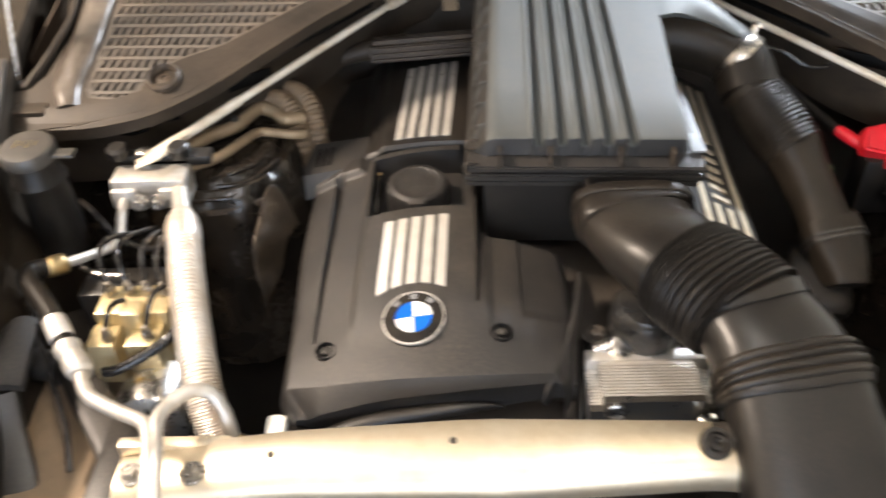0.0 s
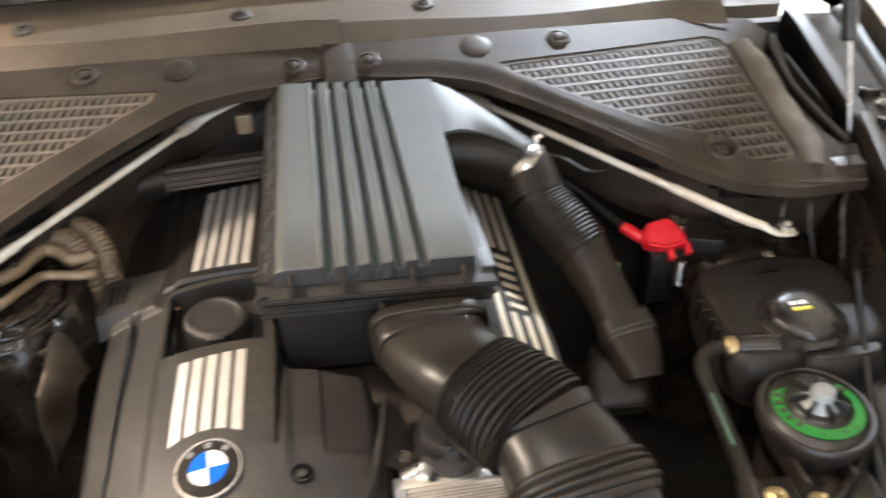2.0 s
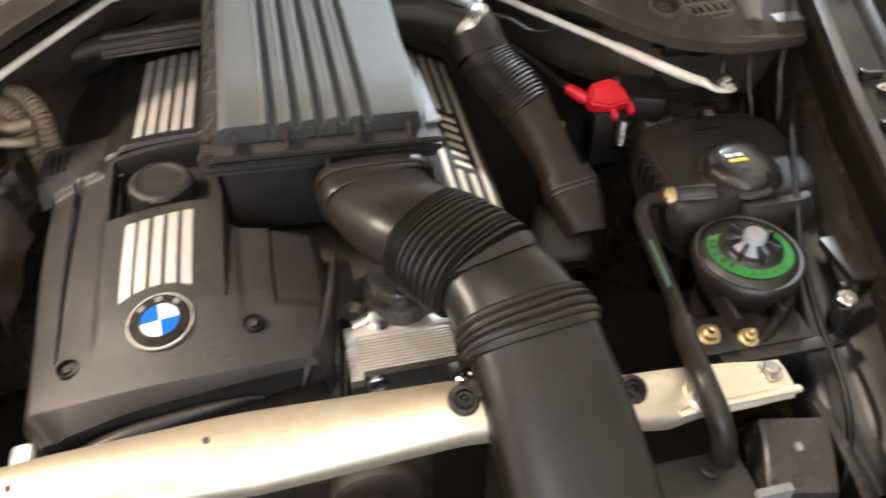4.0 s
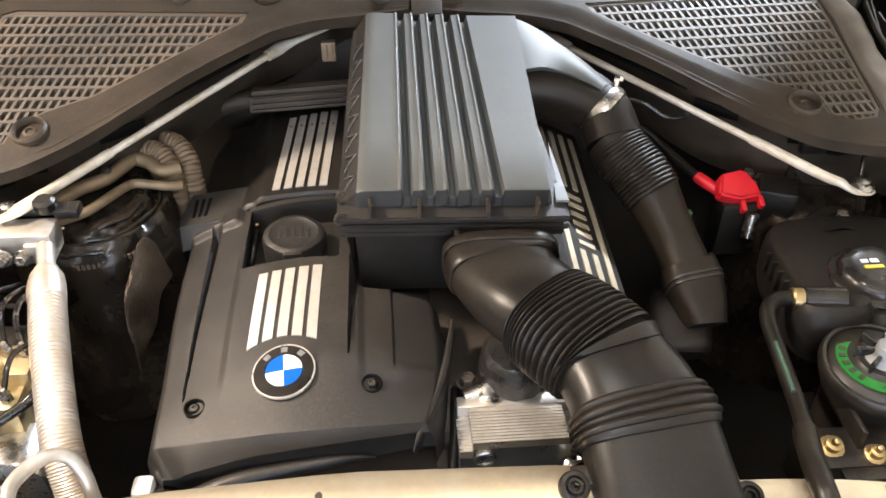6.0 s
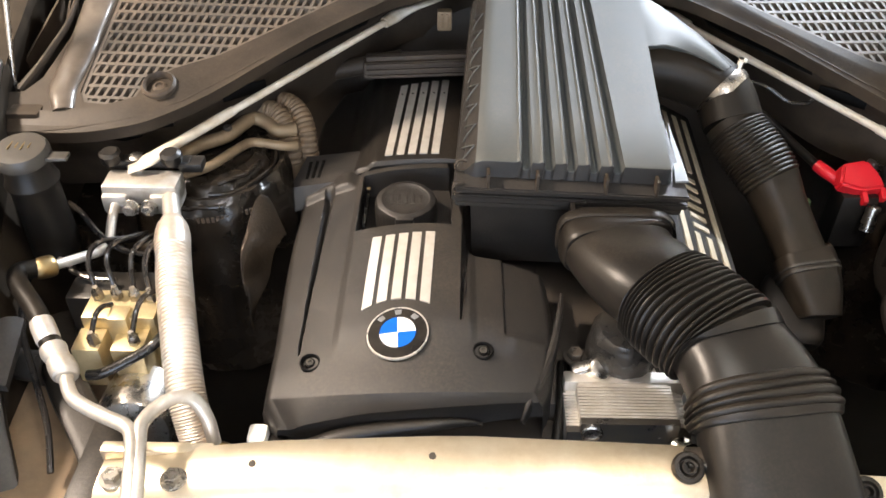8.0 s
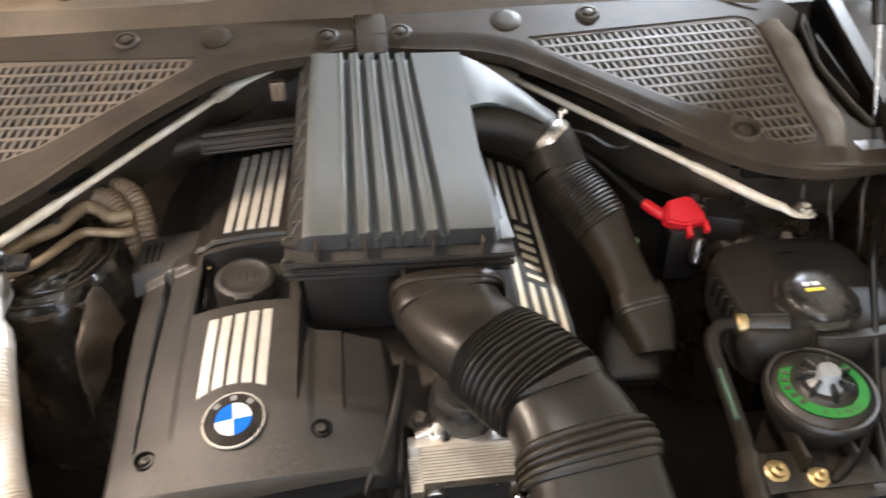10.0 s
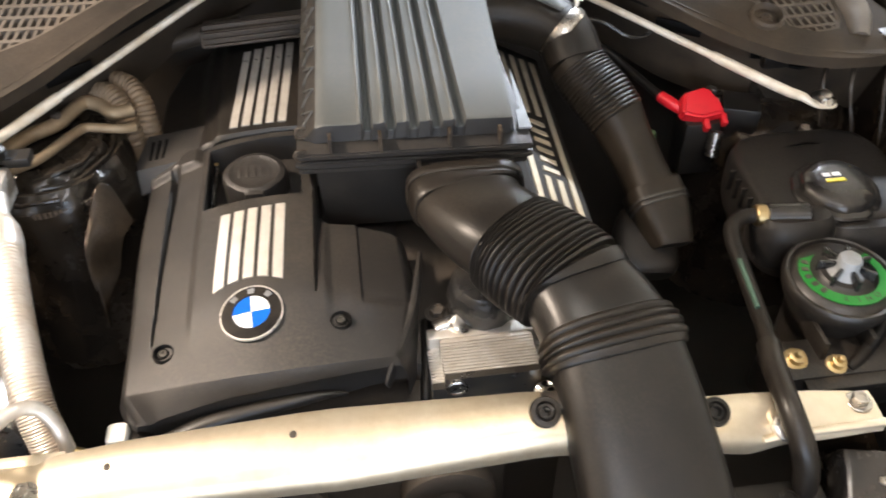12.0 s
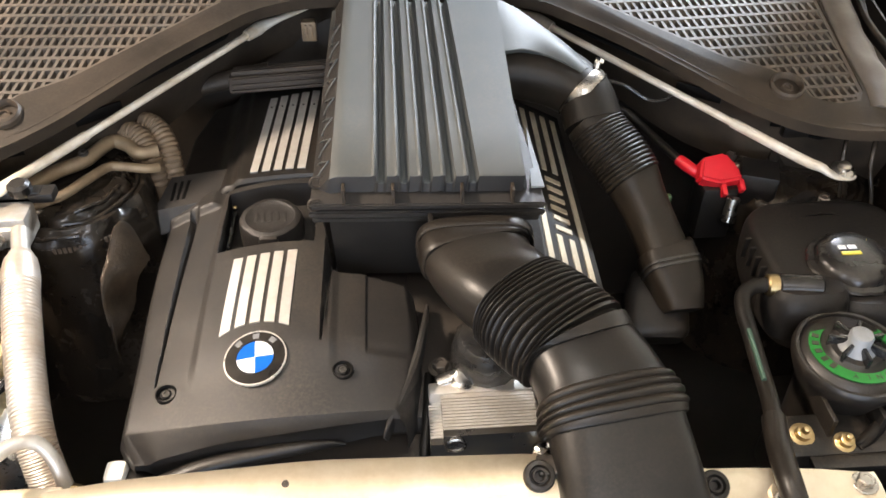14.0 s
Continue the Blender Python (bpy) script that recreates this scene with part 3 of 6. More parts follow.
    def flange(u, v):
        x0 = -0.020 if sg < 0 else 0.012
        x = x0 + (0.66 - x0) * u
        yb = 1.268 - 0.03 * ease((x - 0.55) / 0.12)
        wob = 0.004 * math.sin(9 * x + sg)
        return (sg * x, yb + 0.035 * v + wob * v - (0.006 if sg < 0 and x < 0.02 else 0.0), cowl_z(0, 1.268) - 0.004 + (0.034 if sg < 0 else 0.024) * v + 0.005 * math.cos(9 * x) * v)
    sheet(bm, flange, lin(0, 1, 30), [0, 0.3, 0.7, 0.93, 1.0], (0, 0.004, 0))
    part("seal_flange", bm, DUSTRUB, cowl, "upright dusty rubber flange")
    # screws and dimples
    for x, y in ((0.369, 1.245), (0.058, 1.228)):
        bm = lathe(B(), [(0.021, -0.004), (0.019, 0.003), (0.016, 0.005), (0.0135, 0.005), (0.013, 0.001), (0.009, 0.001), (0.0085, 0.006), (0.005, 0.0075), (0.001, 0.0075)], (sg * x, y, cowl_z(x, y)), (0, -0.3, 0.95), 24)
        part("screw_boss", bm, DUSTY, cowl)
    bm = lathe(B(), [(0.026, -0.004), (0.0245, 0.0015), (0.018, 0.0035), (0.01, 0.004), (0.001, 0.004)], (sg * 0.232, 1.243, cowl_z(0, 1.243)), (0, -0.3, 0.95), 24)
    part("dimple", bm, COWL, cowl)
    bm = lathe(B(), [(0.0255, -0.006), (0.0245, 0.006), (0.0215, 0.009), (0.0195, 0.006), (0.0185, -0.003), (0.0095, -0.003), (0.009, 0.002), (0.006, 0.003), (0.0045, 0.0), (0.001, 0.0)], (sg * 0.544, 0.983, 1.074), (0, -0.3, 0.95), 32)
    part("screw_cup", bm, DUSTY, cowl)
    # outer border: the lamp's sheen is put into its pale colour
    border = [(0.670, 0.940, 0.030), (0.676, 0.985, 0.042), (0.677, 1.04, 0.044), (0.672, 1.10, 0.044), (0.667, 1.15, 0.046), (0.664, 1.20, 0.040)]
    bm = sweep(B(), [(sg * (x + 0.004 * math.sin(40 * y)), y, cowl_z(x, y) - 0.001, w, 0.020) for x, y, w in border], 20, 8, 2.2)
    for v in bm.verts:
        v.co += Vector((0.5, 0, 1)) * 0.003 * noise.noise(v.co * 30)
    part("outer_border", bm, SHEEN, cowl, "border bulging beside the grille, lamp sheen put into its pale colour")
    # hinge pocket behind the panel's outer end: floor, outer wall, raised rims and sill
    bm = B()
    box(bm, sg * 0.70, sg * 0.79, 0.98, 1.24, 0.98, 1.0, 0.002)
    box(bm, sg * 0.788, sg * 0.796, 0.97, 1.26, 1.0, 1.062, 0.002)
    part("hinge_pocket", bm, VOID, cowl)
    rim = [(0.722, 1.205, 0.010), (0.706, 1.170, 0.014), (0.702, 1.10, 0.014), (0.715, 1.045, 0.012), (0.733, 0.995, 0.008), (0.742, 0.978, 0.004)]
    part("pocket_rim", sweep(B(), [(sg * x, y, cowl_z(x, y) + h - 0.006, 0.006, 0.010) for x, y, h in rim], 12, 5, 3), COWL, cowl)
    part("pocket_wall", sheet(B(), lambda u, v: (sg * (table([(0.978, 0.744), (1.045, 0.719), (1.10, 0.706), (1.205, 0.724)], 0.978 + 0.227 * u) + 0.012 * v), 0.978 + 0.227 * u, cowl_z(0, 0.978 + 0.227 * u) + 0.003 - 0.08 * v), lin(0, 1, 10), lin(0, 1, 4), (sg * 0.003, 0, 0)), COWL, cowl)
    part("inner_fin", sheet(B(), lambda u, v: (sg * (0.752 + 0.022 * u + 0.006 * v), 1.205 - 0.16 * u, 1.115 - 0.055 * u - 0.07 * v), lin(0, 1, 8), lin(0, 1, 4), (sg * 0.003, 0, 0)), DUSTY, cowl)
    bm = B()
    box(bm, sg * 0.735, sg * 0.80, 0.945, 0.985, 1.035, 1.060, 0.006)
    box(bm, sg * 0.70, sg * 0.745, 0.925, 0.955, 1.048, 1.062, 0.004)
    part("pocket_sill", bm, COWL, cowl)
    # front drop wall with recesses, below the rim
    bm = B()
    edge = [(0.05, 1.20), (0.165, 1.19), (0.23, 1.165), (0.37, 1.075), (0.46, 1.01), (0.55, 0.965), (0.66, 0.94), (0.75, 0.935)]
    line = smooth_path([(x, y, 0) for x, y in edge], 5)
    def drop(u, v):
        p = line[int(u)]
        return (sg * p[0], p[1] + 0.12 - 0.10 * ease((p[0] - 0.27) / 0.18) + 0.03 * v, cowl_z(0, p[1]) - 0.014 - 0.14 * v)
    sheet(bm, drop, list(range(len(line))), [0, 0.12, 0.14, 0.6, 1], (0, 0.004, 0))
    # thin black plates stand for the shade inside the wall's recesses
    for i in (9, 17, 24):
        p, q = line[i], line[min(i + 4, len(line) - 1)]
        c = (p + q) / 2
        ang = math.atan2(q[1] - p[1], q[0] - p[0])
        mm = Matrix.Translation((sg * c[0], c[1] + 0.122 - 0.10 * ease((c[0] - 0.27) / 0.18), cowl_z(0, c[1]) - 0.05)) @ Matrix.Rotation(sg * ang, 4, "Z")
        part("recess_shade", box(B(), -0.035, 0.035, -0.003, 0.0, -0.009, 0.009, 0.001, mm), MATTE, cowl)
    part("drop_wall", bm, DUSTY, cowl, "black plastic drop wall under the rim")

# seam overlap in the middle
bm = box(B(), -0.012, 0.036, 1.184, 1.27, -0.002, 0.004, 0.0015)
for v in bm.verts:
    v.co.z += cowl_z(0, v.co.y)
part("seam_clip", bm, COWL, car)


# ---- strut braces ----
for sg, tip in ((-1, (-0.553, 0.893, 1.008)), (1, (0.585, 0.856, 1.004))):
    t = thing("strut_brace", (sg * 0.4, 1.05, 1.0), "silver-painted steel strut brace rod", "strut brace", "strut braces")
    inn = Vector((sg * 0.222, 1.245, 1.068))
    out = Vector(tip)
    step = inn.lerp(out, 0.70)
    knee = inn.lerp(out, 0.92)
    part("rod", rod(B(), inn, step, 0.0056, 20), BRACEM, t)
    if sg > 0:
        tail = [(0.574, 0.882, 1.004, 0.017, 0.012), (0.590, 0.880, 0.994, 0.026, 0.007), (0.612, 0.884, 0.989, 0.030, 0.006), (0.624, 0.888, 0.988, 0.022, 0.005)]
        nut_at = Vector((0.610, 0.888, 0.991))
    else:
        tail = [(*knee, 0.018, 0.015), (*out, 0.03, 0.008), (*(out + Vector((sg * 0.022, -0.006, -0.008))), 0.026, 0.006)]
        nut_at = out + Vector((sg * 0.016, 0.012, -0.010))
    part("sleeve", sweep(B(), [(*step, 0.0118, 0.0118), (*step.lerp(knee, 0.04), 0.0145, 0.0145), (*step.lerp(knee, 0.9), 0.0145, 0.0145), *tail], 18, 5), BRACEM, t)
    part("inner_end", sweep(B(), [(*inn.lerp(step, 0.1), 0.018, 0.018), (*inn.lerp(step, 0.03), 0.021, 0.021), (*inn, 0.021, 0.018), (*(inn + Vector((-sg * 0.024, 0.010, 0.006))), 0.014, 0.010), (*(inn + Vector((-sg * 0.050, 0.020, 0.012))), 0.015, 0.007), (*(inn + Vector((-sg * 0.083, 0.040, 0.017))), 0.013, 0.005)], 16, 4), BRACEM, t)
    bm = lathe(B(), [(0.017, 0), (0.017, 0.004), (0.014, 0.006), (0.009, 0.007), (0.009, 0.013), (0.007, 0.014), (0.001, 0.014)], nut_at, (0, -0.15, 1), 24)
    part("end_nut", bm, STEEL, t, "zinc nut on the brace end")

# ---- engine block below the covers ----
eng = thing("engine", (-0.05, 0.9, 0.4), "dark oily engine block below its covers", "engine")
bm = B()
box(bm, -0.30, 0.20, 0.60, 1.28, 0.42, 0.86, 0.03)
box(bm, -0.26, 0.10, 0.53, 0.60, 0.45, 0.84, 0.02)
part("block", bm, VOID, eng)
for cx, cz, r in ((-0.2, 0.72, 0.07), (0.02, 0.70, 0.06), (-0.1, 0.58, 0.09)):
    bm = lathe(B(), [(r, 0), (r, 0.03), (r - 0.01, 0.035), (0.02, 0.03), (0.02, 0.04), (0.001, 0.04)], (cx, 0.535, cz), (0, -1, 0), 32)
    part("pulley", bm, VOID, eng)

# ---- engine cover ----
def cov_z(x, y):
    z = 0.953 - (1.0 + 0.42 * ease((y - 0.56) / 0.14)) * (x + 0.155) ** 2
    if y < 0.75:
        z -= 0.7 * (0.75 - y) ** 2
    if y > 0.8:
        z -= 0.035 * (y - 0.8)
    return z


def groove(x, y, x0, y0, x1, y1, w0, w1, d):
    """A tapering crease: steep on its inner flank, shallow on the outer."""
    if not min(y0, y1) <= y <= max(y0, y1):
        return 0.0
    f = (y - y0) / (y1 - y0)
    c, w = x0 + (x1 - x0) * f, w0 + (w1 - w0) * f
    k = (x - c) / max(w, 1e-4)
    end = min(1.0, f / 0.04, (1 - f) / 0.04)
    return -d * max(0.0, 1 - abs(k)) ** 0.6 * max(0.0, end) if abs(k) < 1 else 0.0


def cov_top(x, y):
    z = cov_z(x, y)
    z += groove(x, y, -0.313, 0.962, -0.311, 0.625, 0.0075, 0.0012, 0.014)
    z += groove(x, y, -0.110, 0.84, -0.1165, 0.655, 0.0060, 0.0012, 0.012)
    # raised middle field and the lower plate beside it
    z += 0.004 * ease((x + 0.272) / 0.012) * (1 - ease((x + 0.108) / 0.012)) * ease((y - 0.60) / 0.06)
    z -= 0.003 * ease((x + 0.064) / 0.002) * ease((y - 0.64) / 0.015)
    # wedge step that opens towards the airbox
    z -= 0.012 * ease((x + 0.113) / 0.004) * max(0.0, min(1.0, (y - 0.665) / 0.125))
    # oil cap recess
    if -0.262 < x < -0.131 and 0.834 < y < 0.968:
        z -= 0.040
    # cut-out round the airbox
    z -= 0.045 * ease((y - 0.787 + 0.10 * max(0.0, x + 0.064)) / 0.003) * ease((x + 0.1065 + 0.16 * (y - 0.79)) / 0.003)
    # shoulder at the back left
    z += 0.010 * ease((y - 0.945) / 0.012) * (1 - ease((x + 0.288) / 0.02))
    return z


XR = [(0.555, -0.040), (0.60, -0.022), (0.66, -0.012), (0.72, -0.012), (0.80, -0.016), (1.0, 0.0)]
ecov = thing("engine_cover", (-0.16, 0.8, 0.85), "dark grey textured plastic engine cover with silver stripes and round emblem", "engine cover")


def cover_grid(x_left, x_right, y0, y1, top, nu, nv, front, sidew):
    """Rows across a surface with a rolled border: offsets out and down."""
    ring = [(0.0, 0.0), (0.0012, 0.0008), (front * 0.93, front * 0.86), (front, front * 0.95), (front - 0.001, front + 0.004), (front * 0.35, front + 0.06)]
    rs = [(0.0, 0.0), (0.003, 0.0015), (sidew * 0.6, 0.008), (sidew, 0.02), (sidew + 0.002, 0.028), (sidew + 0.004, 0.08)]
    us = [-i for i in range(5, 0, -1)] + list(range(nu + 1)) + [nu + i for i in range(1, 6)]
    vs = [-i for i in range(5, 0, -1)] + list(range(nv + 1)) + [nv + 1]
    def f(u, v):
        uc, vc = min(nu, max(0, u)), min(nv, max(0, v))
        y = y0 + (y1 - y0) * vc / nv
        xl, xr = x_left(y), x_right(y)
        x = xl + (xr - xl) * uc / nu
        bow = front * 0.73 * (1 - ((x - (xl + xr) / 2) / (xr - xl) * 2) ** 2)
        size = table([(-0.34, 1.05), (-0.2, 0.95), (-0.04, 0.5)], x)
        corner = front * 0.75 * ease((-0.2 - x) / 0.13)
        z = top(x, y)
        yo = y - bow * max(0, 1 - (y - y0) / 0.08)
        down = 0
        if u < 0:
            o, d = rs[-u]
            x -= o
            down = max(down, d)
        if u > nu:
            o, d = rs[u - nu]
            x += o
            down = max(down, d)
        if v < 0:
            o, d = ring[-v]
            yo -= o * 0.62 * size + corner * (o / front)
            x += 0.022 * ease((-0.29 - x) / 0.05) * min(1, o / front)
            down = max(down, d * size)
        if v > nv:
            down = max(down, 0.05)
        return (x, yo, z - down)
    return sheet(B(), f, us, vs)


part("front_cover", cover_grid(lambda y: -0.336 - 0.012 * ease((y - 0.6) / 0.3), lambda y: table(XR, y), 0.571, 0.985, cov_top, 280, 170, 0.0205, 0.012), COVER, ecov, angle=32)


def rear_top(x, y):
    z = 0.949 - 0.9 * (x + 0.155) ** 2 - 0.03 * (y - 1.0)
    z += 0.008 * ease((x + 0.262) / 0.012)
    z -= 0.02 * (1 - ease((x + 0.30) / 0.03))
    return z


part("rear_cover", cover_grid(lambda y: -0.352 + 0.3 * max(0, y - 1.2), lambda y: 0.03, 0.990, 1.285, rear_top, 70, 50, 0.006, 0.012), BLACK, ecov, "darker plastic rear cover section")
# pale shoulder lip with three louvres
def shoulder(u, v):
    # flat block with a chamfered front edge and side
    fl, fr, br, bl = Vector((-0.376, 0.966, 0.914)), Vector((-0.268, 0.972, 0.929)), Vector((-0.266, 1.040, 0.934)), Vector((-0.358, 1.030, 0.928))
    uc, vc = min(1, max(0, u)), min(1, max(0, v))
    p = (fl * (1 - uc) + fr * uc) * (1 - vc) + (bl * (1 - uc) + br * uc) * vc
    if v < 0:
        p += Vector((0, 0.009, 0.014)) * v * (1 - 0.35 * uc)
    if u < 0:
        p += Vector((0.006, 0, 0.03)) * u
    if u > 1:
        p += Vector((0.004, 0, -0.012)) * (u - 1)
    if v > 1:
        p += Vector((0, 0.004, -0.02)) * (v - 1)
    return p
part("shoulder", sheet(B(), shoulder, [-1, -0.1, 0] + lin(0.04, 1, 14) + [2], [-2.2, -1.0, -0.9, -0.06, 0] + lin(0.05, 1, 8) + [2], (0, 0, -0.002)), COVER, ecov, "pale-edged shoulder block", angle=25)
for k in range(3):
    a, b = shoulder(0.19 + 0.085 * k, 0.22), shoulder(0.12 + 0.105 * k, 0.80)
    part("louvre", sweep(B(), [(*a, 0.005, 0.0015), (*a.lerp(b, 0.5), 0.005, 0.0015), (*b, 0.005, 0.0015)], 8, 2, 4), MATTE, ecov, "dark louvre slit")
# fin along the right front edge
bm = B()
sweep(bm, [(-0.044, 0.552, 0.886, 0.003, 0.02), (-0.035, 0.570, 0.896, 0.008, 0.03), (-0.024, 0.592, 0.902, 0.012, 0.03), (-0.006, 0.64, 0.904, 0.012, 0.03), (0.008, 0.70, 0.905, 0.009, 0.03), (0.015, 0.745, 0.90, 0.005, 0.02)], 12, 6, 3)
part("side_fin", bm, COVER, ecov)
# stripes
def strip(x0, x1, ya, yb, za, skew=0.0):
    n = 14
    def f(u, v):
        y = ya(u) + (yb - ya(u)) * v
        x = x0 + (x1 - x0) * u + skew * (v - 0.5)
        return (x, y, za(x, y) + 0.0016)
    return sheet(B(), f, [0, 0.25, 0.5, 0.75, 1], lin(0, 1, n), (0, 0, -0.004))


RX, RY, RR = -0.191, 0.632, 0.0365
for k in range(5):
    x = -0.2365 + 0.0178 * k
    def start(u, x=x):
        dx = x + 0.0123 * u - RX
        return RY - 0.032 + math.sqrt(0.085 ** 2 - dx * dx)
    part("silver_stripe", strip(x, x + 0.0123, start, 0.807 + 0.001 * k, cov_top, 0.003), STRIPE, ecov, "satin silver stripe")
for k in range(5):
    x = -0.2275 + 0.0176 * k
    part("silver_stripe", strip(x, x + 0.0118, lambda u: 0.999, 1.222 + 0.004 * k, rear_top, 0.012), STRIPE, ecov, "satin silver stripe")
bm = B()
for k in range(5):
    x = -0.2175 + 0.0176 * k
    lathe(bm, [(0.0016, 0), (0.0016, 0.0008), (0.001, 0.001)], (x, 1.19, rear_top(x, 1.19) + 0.0016), (0, 0, 1), 8)
part("stripe_pegs", bm, BLACK, ecov)

# emblem laid on the cover
def ring_on(r0, r1, a0, a1, off, n=64, nr=3, thick=0.004):
    def f(u, v):
        a, r = a0 + (a1 - a0) * u, r0 + (r1 - r0) * v
        x, y = RX + r * math.cos(a), RY + r * math.sin(a)
        return (x, y, cov_z(x, y) + 0.004 + off)
    return sheet(B(), f, lin(0, 1, n), lin(0, 1, nr), (0, 0, -thick))


emb = part("emblem", ring_on(0.0222, RR - 0.0011, 0, 2 * math.pi, 0.003), GLOSS, ecov, "round emblem with black ring and coloured quarters")
part("emblem_rim", ring_on(RR - 0.0013, RR + 0.0002, 0, 2 * math.pi, 0.0036, thick=0.003), RIMSILVER, emb, "thin silver rim")
part("emblem_inner_rim", ring_on(0.0216, 0.0228, 0, 2 * math.pi, 0.0036), CHROME, emb, "thin chrome rim")
for k in range(4):
    part("emblem_quarter", ring_on(0.0001, 0.0216, k * math.pi / 2 + 0.07, (k + 1) * math.pi / 2 + 0.07, 0.0032, 18), WHITE if k % 2 == 0 else BLUE, emb, "white enamel quarter" if k % 2 == 0 else "blue enamel quarter")
for k, a in enumerate((2.35, 1.60, 0.85)):
    part("emblem_bar", ring_on(0.0258, 0.0325, a - 0.13, a + 0.13, 0.0038, 6, 3, 0.002), GREYCAP, emb, "small silver bar")

# screws of the cover
for x, y in ((-0.294, 0.608), (-0.090, 0.615)):
    z = cov_top(x, y) + 0.002
    bm = lathe(B(), [(0.0125, -0.003), (0.0125, 0.0015), (0.011, 0.0025), (0.0095, 0.001), (0.0085, -0.002), (0.0065, -0.002), (0.0062, 0.001), (0.0045, 0.0015), (0.003, -0.001), (0.001, -0.001)], (x, y, z), (0, -0.15, 1), 28)
    sc = part("cover_screw", bm, MATTE, ecov, "black socket screw")
    part("screw_insert", lathe(B(), [(0.0045, 0.0), (0.0045, 0.002), (0.003, 0.0022), (0.0025, 0.0005), (0.0005, 0.0005)], (x, y, z), (0, -0.15, 1), 12), WASHCAP, sc)

# oil filler cap
cap = thing("oil_filler_cap", (-0.197, 0.905, 0.93), "black plastic oil filler cap in a recess of the engine cover", "oil cap")
cx, cy, cz = -0.196, 0.901, 0.917
bm = lathe(B(), [(0.043, -0.02), (0.043, 0.012), (0.0425, 0.022), (0.0405, 0.027), (0.037, 0.029), (0.033, 0.0295), (0.0315, 0.0285), (0.02, 0.0283), (0.001, 0.0283)], (cx, cy, cz), (0, -0.04, 1), 48, 4, 0.045)
part("cap_body", bm, COVER, cap)
bm = box(B(), cx - 0.014, cx + 0.014, cy - 0.048, cy - 0.028, cz + 0.000, cz + 0.0265, 0.007)
part("cap_grip", bm, COVER, cap)
bm = B()
for k in range(5):
    box(bm, cx - 0.022 + 0.01 * k, cx - 0.017 + 0.01 * k, cy - 0.012, cy + 0.014, cz + 0.0281, cz + 0.0287, 0.0001)
part("cap_marks", bm, COVER, cap, "raised unreadable marks")
bm = B()
box(bm, -0.2585, -0.2535, 0.868, 0.962, 0.905, 0.918, 0.001)
part("dark_slot", bm, GLOSS, cap)
bm = B()
bolt(bm, (-0.2555, 0.957, 0.918), r=0.0035, h=0.005, washer=0)
part("slot_pin", bm, BRASS, cap)

# right-hand coil cover with stripes and bars
rc = thing("coil_cover", (0.2, 0.95, 0.85), "black plastic side cover with pale stripes and lettering bars", "engine cover")
def rc_pt(u, v, h=0.0):
    y = 0.735 + 0.40 * v
    xl, xr = 0.168 + 0.012 * v, 0.246 + 0.006 * v
    zl, zr = 0.968 + 0.012 * v, 0.922 + 0.02 * v
    return Vector((xl + (xr - xl) * u + 0.45 * h, y, zl + (zr - zl) * u + 0.88 * h))
def rc_top(u, v):
    if u < 0:
        p = rc_pt(0, v)
        return p + Vector((-0.05, 0, -0.01 - 0.05 * (-u - 0.3)))
    if u > 1:
        p = rc_pt(1, v)
        return p + Vector((0.012, 0, -0.07))
    return rc_pt(u, v)
bm = sheet(B(), rc_top, [-1, -0.3] + lin(0, 1, 12) + [1.5], lin(0, 1, 20), (0, 0, -0.004))
part("shell", bm, BLACK, rc)
def rc_bar(u0, u1, v0, v1):
    return sheet(B(), lambda u, v: rc_pt(u, v, 0.0018), lin(u0, u1, 3), lin(v0, v1, 12), (-0.0012, 0, -0.002))
for k in range(4):
    u = 0.06 + 0.235 * k
    if k in (0, 3):
        part("pale_stripe", rc_bar(u, u + 0.105, 0.0 + 0.005 * k, 0.95), GOLDEN, rc, "pale satin stripe")
    else:
        part("pale_stripe", rc_bar(u, u + 0.105, 0.0 + 0.005 * k, 0.21), GOLDEN, rc, "pale satin stripe")
        part("pale_stripe", rc_bar(u, u + 0.105, 0.575, 0.95), GOLDEN, rc, "pale satin stripe")
for k in range(3):
    v0 = 0.240 + 0.108 * k
    part("lettering_bar", rc_bar(0.32, 0.63, v0, v0 + 0.022), GOLDEN, rc, "plain pale lettering bar")
    part("lettering_bar", rc_bar(0.32, 0.63, v0 + 0.054, v0 + 0.076), GOLDEN, rc, "plain pale lettering bar")

# ---- airbox ----
C = {"fl": Vector((-0.100, 0.813, 1.073)), "fr": Vector((0.144, 0.814, 1.062)), "bl": Vector((-0.082, 1.178, 1.150)), "br": Vector((0.118, 1.168, 1.142))}
def A(u, v, h=0.0):
    p = (C["fl"] * (1 - u) + C["fr"] * u) * (1 - v) + (C["bl"] * (1 - u) + C["br"] * u) * v
    return p + Vector((0.1, -0.19, 0.97)).normalized() * h


ab = thing("airbox", (0.03, 0.95, 0.93), "black plastic air filter box with a ribbed grey lid", "air filter box")
GR = [0.262, 0.380, 0.497, 0.615, 0.735]
def lid_h(u):
    h = 0.0
    for g in GR:
        k = abs(u - g) / 0.027
        if k < 1:
            h = -0.013 * (1 - k ** 5)
        k = abs(u - g + 0.041) / 0.012
        if k < 1:
            h += 0.0022 * (1 - k * k)
    if u < 0.05:
        h -= 0.004 * (1 - u / 0.05) ** 2
    return h
